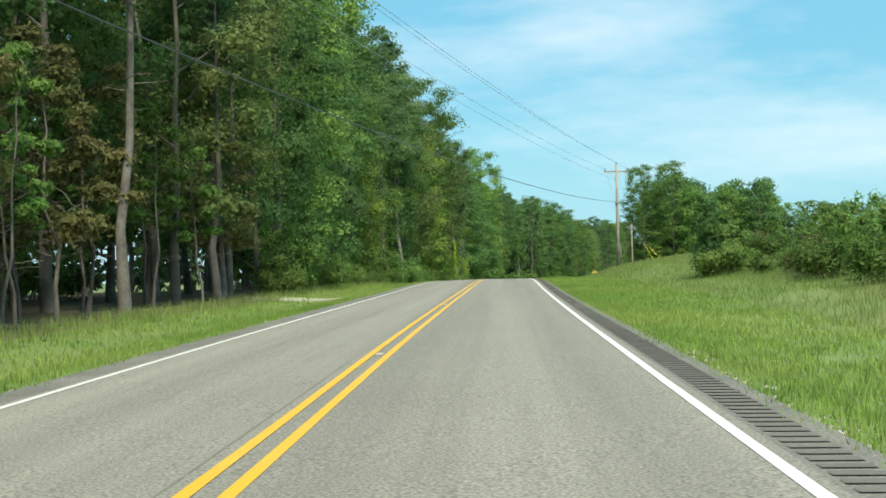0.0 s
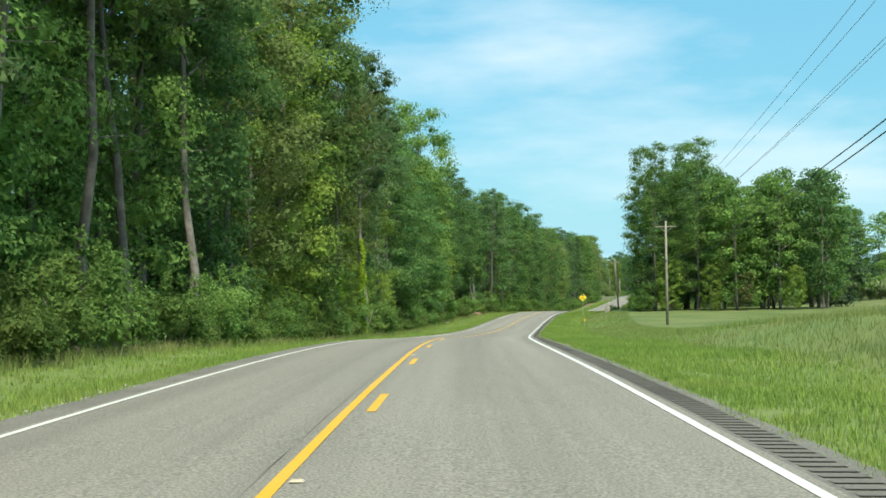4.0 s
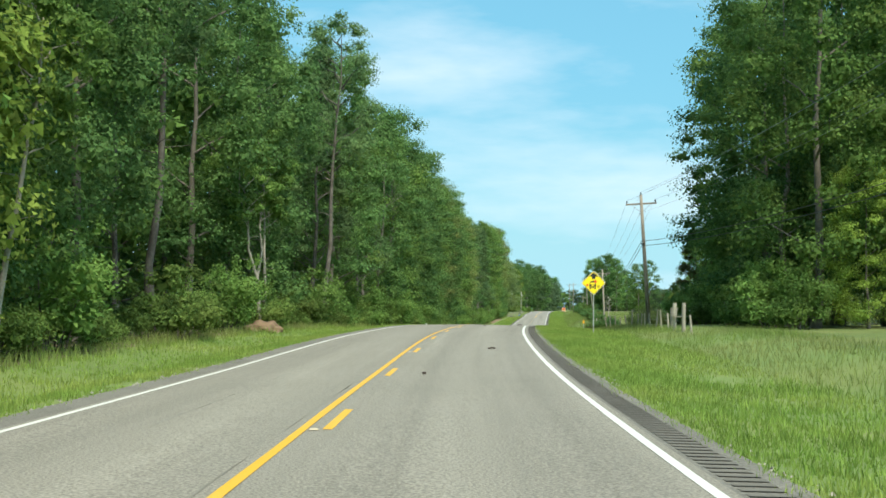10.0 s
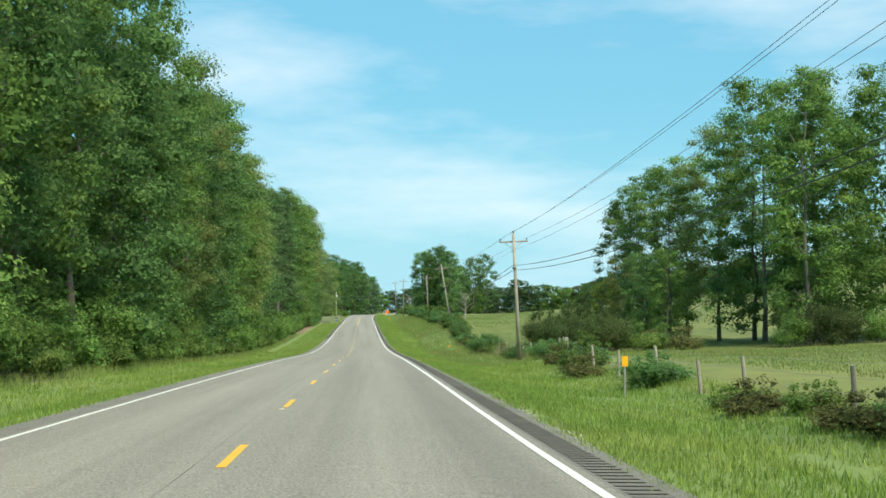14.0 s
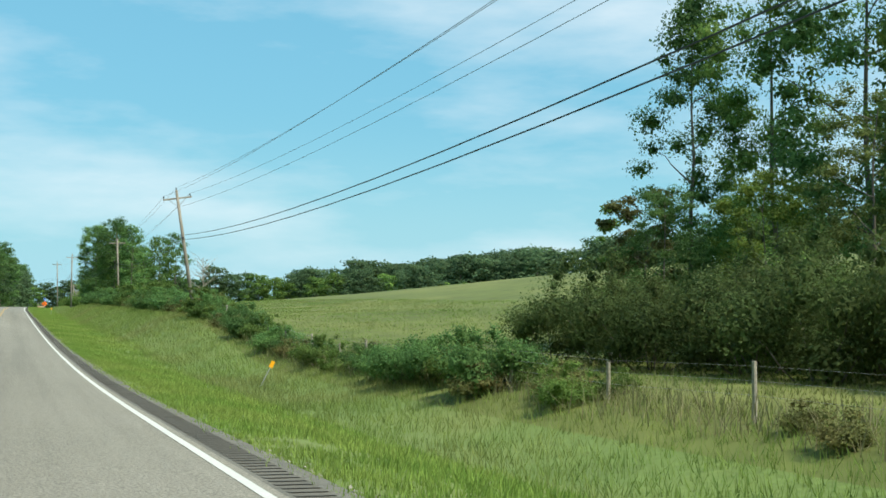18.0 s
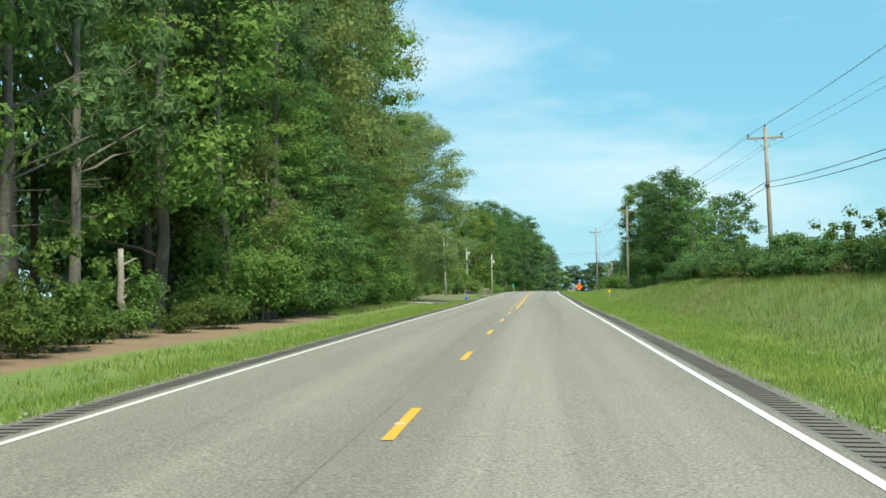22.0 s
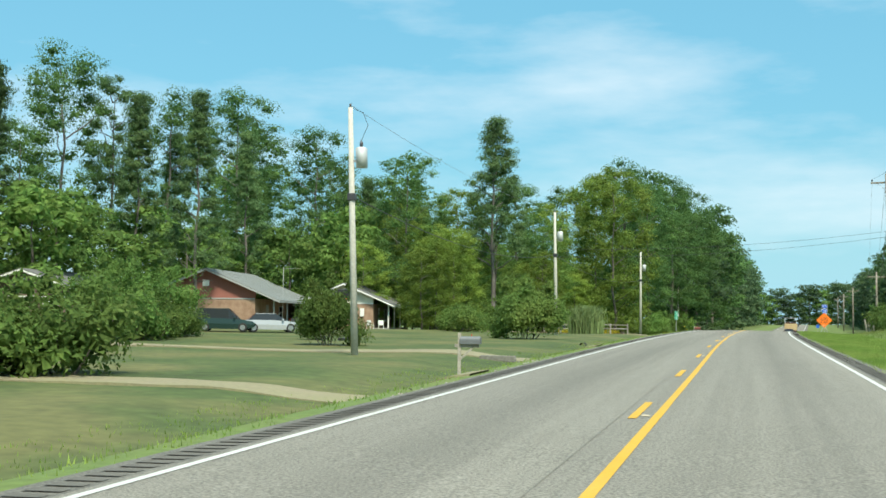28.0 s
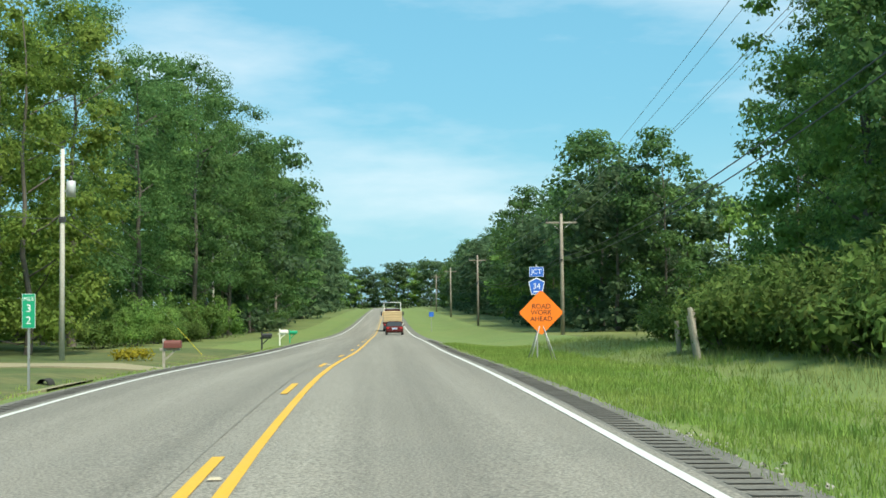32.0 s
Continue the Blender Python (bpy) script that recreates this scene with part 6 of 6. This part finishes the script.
for k in range(3):
    part("pallet_load", boxed(-1.12, -3.9 + 1.95 * k, 1.15, 1.12, -2.05 + 1.95 * k, 2.45, bevel=0.06), TAN, lorry, "tan wrapped load")
for z in (1.45, 1.75, 2.05, 2.3):
    part("slat", boxed(-1.14, -3.94, z, 1.14, -3.9, z + 0.12, bevel=0.01), mat("tan_board", (0.60, 0.46, 0.26), 0.8, vary=0.15), lorry)
for sx in (-1, 1):
    tube_part("frame_post", [(sx * 1.0, -3.85, 1.15), (sx * 1.0, -3.85, 3.5)], [0.045, 0.045], METAL_GREY, lorry)
    for yy, in ((-3.0,), (-2.0,), (4.0,)):
        wheel(lorry, sx * 0.98, yy, 0.48, 0.3)
    part("tail_light", boxed(sx * 0.8, -4.05, 0.75, sx * 1.05, -3.98, 0.9), LAMP_RED, lorry)
    part("mirror", boxed(sx * 1.25, 3.6, 1.9, sx * 1.45, 3.7, 2.4, bevel=0.03), DARK_PLASTIC, lorry)
tube_part("frame_bar", [(-1.0, -3.85, 3.5), (1.0, -3.85, 3.5)], [0.045, 0.045], METAL_GREY, lorry)
part("mud_guard", boxed(-1.1, -4.02, 0.35, 1.1, -3.98, 0.95), DARK_PLASTIC, lorry)

# ---- ground cover ----
GR = np.random.default_rng(404)


def grass_band(name, y0, y1, ua, ub, per_m2, height, width, material, label, blades=3, spread=0.10):
    """Loose grass blades over a band of the verge, as one mesh."""
    area = (y1 - y0) * abs(ub - ua)
    n = int(area * per_m2)
    y = y0 + (y1 - y0) * GR.random(n)
    u = ua + (ub - ua) * GR.random(n)
    keep = np.array([noise.noise((a * 0.25, b * 0.3, 6.0)) + 0.55 * noise.noise((a * 0.9, b * 1.1, 2.0)) for a, b in zip(y, u)]) > -0.6
    y, u = y[keep], u[keep]
    pos = np.array([spot(a, b) for a, b in zip(y, u)])
    pos = np.repeat(pos, blades, 0)
    n = len(pos)
    pos[:, :2] += GR.normal(size=(n, 2)) * spread
    h = height * (0.5 + GR.random(n))
    a = GR.random(n) * 6.2832
    side = np.stack([np.cos(a), np.sin(a), np.zeros(n)], 1) * (width * (0.6 + 0.8 * GR.random(n)))[:, None]
    tip = pos + np.stack([GR.normal(size=n) * 0.35 * h, GR.normal(size=n) * 0.35 * h, h], 1)
    pos[:, 2] -= 0.04
    q = np.stack([pos - side * 1.2, pos + side * 1.2, tip], 1)
    return tagged(quads_ob(name, q, material), label, "grass", kind="stuff")


G_LAB, T_LAB = "green mown verge grass beside the road", "tall pale meadow grass in the ditch and fence row"
grass_band("verge_grass", 345, 420, 9.6, 12.0, 22, 0.15, 0.013, GRASS, G_LAB, 4, 0.13)
for k in range(9):
    a, b = -5 + 95 * k, 90 + 95 * k
    grass_band("verge_grass", a, b, 4.66, 5.5, 70, 0.085, 0.010, GRASS, G_LAB, 5)
    grass_band("verge_grass", a, b, 5.3, 7.0, 60, 0.10, 0.011, GRASS, G_LAB, 4)
    grass_band("verge_grass", a, b, 6.8, 9.9, 26, 0.13, 0.013, GRASS, G_LAB, 4, 0.13)
    if a < 600:
        b = min(b, 646)
        grass_band("verge_grass", a, b, -6.0, -4.40, 50, 0.09, 0.011, GRASS, G_LAB, 4)
        grass_band("verge_grass", a, b, -10.6 if a < 460 else -9.1, -5.9, 13, 0.14, 0.014, GRASS, G_LAB, 4, 0.13)
    else:
        grass_band("lawn_grass", a, b, -9.5, -4.6, 9, 0.06, 0.012, GRASS, "short mown lawn grass by the road")
for a, b, u0, u1, d in ((10, 120, 9.6, 19, 12), (120, 300, 9.4, 16, 8), (300, 350, 9.8, 12.4, 12), (415, 470, 9.7, 16.5, 14), (470, 660, 9.4, 16, 20), (790, 850, 10, 14, 8), (660, 790, 10, 14, 6)):
    grass_band("meadow_grass", a, b, u0, u1, d, 0.26, 0.009, TALL_GRASS, T_LAB, 4, 0.16)
for a, b in ((-5, 100), (100, 250), (250, 450), (450, 546), (606, 645)):
    grass_band("woods_edge_weeds", a, b, -12.4, -9.9, 9, 0.38, 0.012, TALL_GRASS, "tall weeds along the edge of the woods", 4, 0.16)
grass_band("field_grass", 350, 640, 16, 44, 6.0, 0.10, 0.02, TALL_GRASS, "knee-high pasture grass on the rising field", 4, 0.3)

grass_band("fence_weeds", 432, 545, 14.9, 16.8, 7, 0.62, 0.011, mat("dry_weed_stem", (0.25, 0.235, 0.13), 0.9, vary=0.3, scale=0.2, fine=1.5, per_island=0.3, translucent=0.35, second=(0.20, 0.22, 0.09), coord="World"), "grey-tan dry weeds standing along the fence", 4, 0.2)

# a heap of bare earth at the foot of the leaning trunks
bm = bmesh.new()
bmesh.ops.create_icosphere(bm, subdivisions=4, radius=1.0)
for v in bm.verts:
    k = 1 + 0.25 * noise.noise(v.co * 2.0) + 0.10 * noise.noise(v.co * 6.0)
    v.co = Vector((v.co.x * 1.1 * k, v.co.y * 1.5 * k, max(-0.3, v.co.z * 0.6 * k)))
mound = tagged(part("earth_mound", bm, mat("heaped_earth", (0.16, 0.105, 0.065), 0.95, vary=0.4, scale=1.5, fine=9, bump=0.9, second=(0.17, 0.11, 0.07)), shade=True), "heap of bare red-brown earth at the woods' edge", "earth mound")
mound.matrix_basis = stand(303.5, -11.0)

# ---- litter, debris and markers ----
DEBRIS = mat("shredded_rubber", (0.05, 0.035, 0.03), 0.9, vary=0.4, scale=8)
dr = random.Random(3)
for y, u, s in ((323.6, 3.4, 0.2), (275.3, 2.5, 0.13), (770.4, 4.3, 0.16), (262, 0.9, 0.05), (311, 1.4, 0.05)):
    bm = bmesh.new()
    for i in range(9):
        a, b = Vector((dr.uniform(-s, s), dr.uniform(-s, s) * 0.5, 0.02)), Vector((dr.uniform(-s, s), dr.uniform(-s, s) * 0.5, dr.uniform(0.02, s * 0.35)))
        join(bm, tube([a, a.lerp(b, 0.5) + Vector((0, 0, 0.03)), b], [0.012, 0.02, 0.008], 5))
    o = tagged(part("road_debris", bm, DEBRIS), "dark shredded debris lying on the road", "debris", "debris on the road")
    x, yy = at(y, u)
    o.location = (x, yy, road_z(y, u) + 0.01)
o = tagged(part("litter", boxed(-0.22, -0.15, 0, 0.22, 0.15, 0.12, bevel=0.05), WHITE_PAINT), "crumpled white litter on the verge", "litter")
o.matrix_basis = stand(267, -10.6, 20)
RPM = mat("faded_road_reflector", (0.42, 0.36, 0.26), 0.5, vary=0.2)
k = 0
y = 14.0
while y < 880:
    bm = bmesh.new()
    u = 0.0 if (y < 316 or y > 605) else -0.02
    v = [bm.verts.new(p) for p in ((-0.06, -0.05, 0), (0.06, -0.05, 0), (0.06, 0.05, 0), (-0.06, 0.05, 0), (-0.04, -0.02, 0.018), (0.04, -0.02, 0.018), (0.04, 0.02, 0.018), (-0.04, 0.02, 0.018))]
    for f in ((0, 1, 5, 4), (1, 2, 6, 5), (2, 3, 7, 6), (3, 0, 4, 7), (4, 5, 6, 7)):
        bm.faces.new([v[i] for i in f])
    o = part("road_stud", bm, RPM, road)
    x, yy = at(y, u)
    o.matrix_basis = pose(x, yy, road_z(y, u) + 0.015, 0, 0, turn(y))
    y += 21.5

# stones and broken asphalt along the pavement's edges
def crumbs(name, y0, y1, u0, n, size):
    y = y0 + (y1 - y0) * GR.random(n)
    u = u0 + np.sign(u0) * np.abs(GR.normal(size=n)) * 0.14
    clump = np.array([noise.noise((a * 0.12, u0, 3.0)) for a in y]) > 0.02
    y, u = y[clump], u[clump]
    qs = []
    for a, b in zip(y, u):
        p = spot(a, max(b, E_R - 0.08) if b > 0 else min(b, E_L + 0.08))
        s = size * dr.uniform(0.4, 1.4)
        c = Vector(p) + Vector((0, 0, 0.02))
        r1, r2 = dr.uniform(0, 6.28), dr.uniform(0.4, 0.9)
        e1 = Vector((math.cos(r1), math.sin(r1), dr.uniform(-0.2, 0.2))) * s
        e2 = Vector((-math.sin(r1), math.cos(r1), dr.uniform(-0.2, 0.2))) * s * r2
        top = c + Vector((0, 0, s * 0.55))
        qs.append((c - e1, c - e2, top, c + e1 * 0.2))
        qs.append((c - e2, c + e1, c + e2, top))
        qs.append((c + e2, c - e1, c + e1 * 0.1, top))
    return tagged(quads_ob(name, np.array([[tuple(v) for v in q] for q in qs]), GRAVEL), "loose pale stones along the pavement's edge", "gravel", kind="stuff")


crumbs("edge_gravel", -5, 860, 4.70, 12000, 0.04)
crumbs("edge_gravel", -5, 860, -4.44, 5200, 0.05)


def rumble(name, y0, y1, u0, u1):
    """Milled rumble strip: shallow dark slots across the shoulder."""
    v, f = [], []
    for i in range(int((y1 - y0) / 0.30)):
        for dy, dz in ((0.0, 0.012), (0.05, 0.006), (0.12, 0.006), (0.17, 0.012)):
            y = y0 + 0.30 * i + dy
            for u in (u0, u1):
                x, yy = at(y, u)
                v.append((x, yy, road_z(y, u) + dz))
        b = 8 * i
        f += [(b, b + 1, b + 3, b + 2), (b + 2, b + 3, b + 5, b + 4), (b + 4, b + 5, b + 7, b + 6)]
    return tagged(mesh_ob(name, v, f, RUMBLE, road, "milled rumble strip in the shoulder"), kind="stuff")


RUMBLE = mat("milled_asphalt", (0.118, 0.112, 0.099), 0.95, vary=0.25, scale=1.0, fine=20, coord="World")
rumble("rumble_strip", -10, 860, 4.16, 4.56)
rumble("rumble_strip", 515, 860, -4.34, -3.99)

# ---- road markings ----
strip("lane_surface", -60, 1260, -3.90, 4.08, 0.008, ASPHALT, cuts=6, along=True, parent=road, label="worn light grey asphalt lanes")
strip("edge_line", -60, 1260, -W_L - 0.055, -W_L + 0.055, 0.014, WHITE_LINE, step=2.5, parent=road, label="white painted edge line", wobble=0.008)
strip("edge_line", -60, 1260, W_R - 0.06, W_R + 0.06, 0.014, WHITE_LINE, step=2.5, parent=road, label="white painted edge line", wobble=0.008)
# solid yellow lines: from, to, side
for a, b, side in ((-60, 87, 1), (-60, 316, -1), (605, 1260, 1)):
    strip("centre_line", a, b, side * 0.15 - 0.058, side * 0.15 + 0.058, 0.014, YELLOW_LINE, step=2.5, parent=road, label="solid yellow centre line", wobble=0.008)
# broken yellow line
MARKS = [(10.5, -7.5), (94.4, 0), (105.6, 1), (250.6, 14), (293.6, 18), (369.6, 25), (433.5, 31), (517.5, 39), (550.3, 42), (605.2, 47), (638.2, 50), (661.1, 52), (711.8, 57), (797.4, 65), (1100, 93.2)]
for k in range(0, 90):
    y = float(np.interp(k, [b for a, b in MARKS], [a for a, b in MARKS]))
    u = 0.15 if y < 313 else (0.0 if y < 600 else -0.15)
    strip("dash", y, y + 2.75, u - 0.06, u + 0.06, 0.014, YELLOW_LINE, step=1.5, parent=road)
# worn wheel tracks and sealed joints
strip("joint", -60, 1100, -0.35, -0.335, 0.011, SEAM, step=2.0, parent=road, wobble=0.03, label="dark sealed paving joint")
for y0, y1, u in ((20, 60, -2.0), (250, 330, -2.1)):
    strip("crack", y0, y1, u, u + 0.022, 0.011, SEAM, step=0.7, parent=road, wobble=0.05)
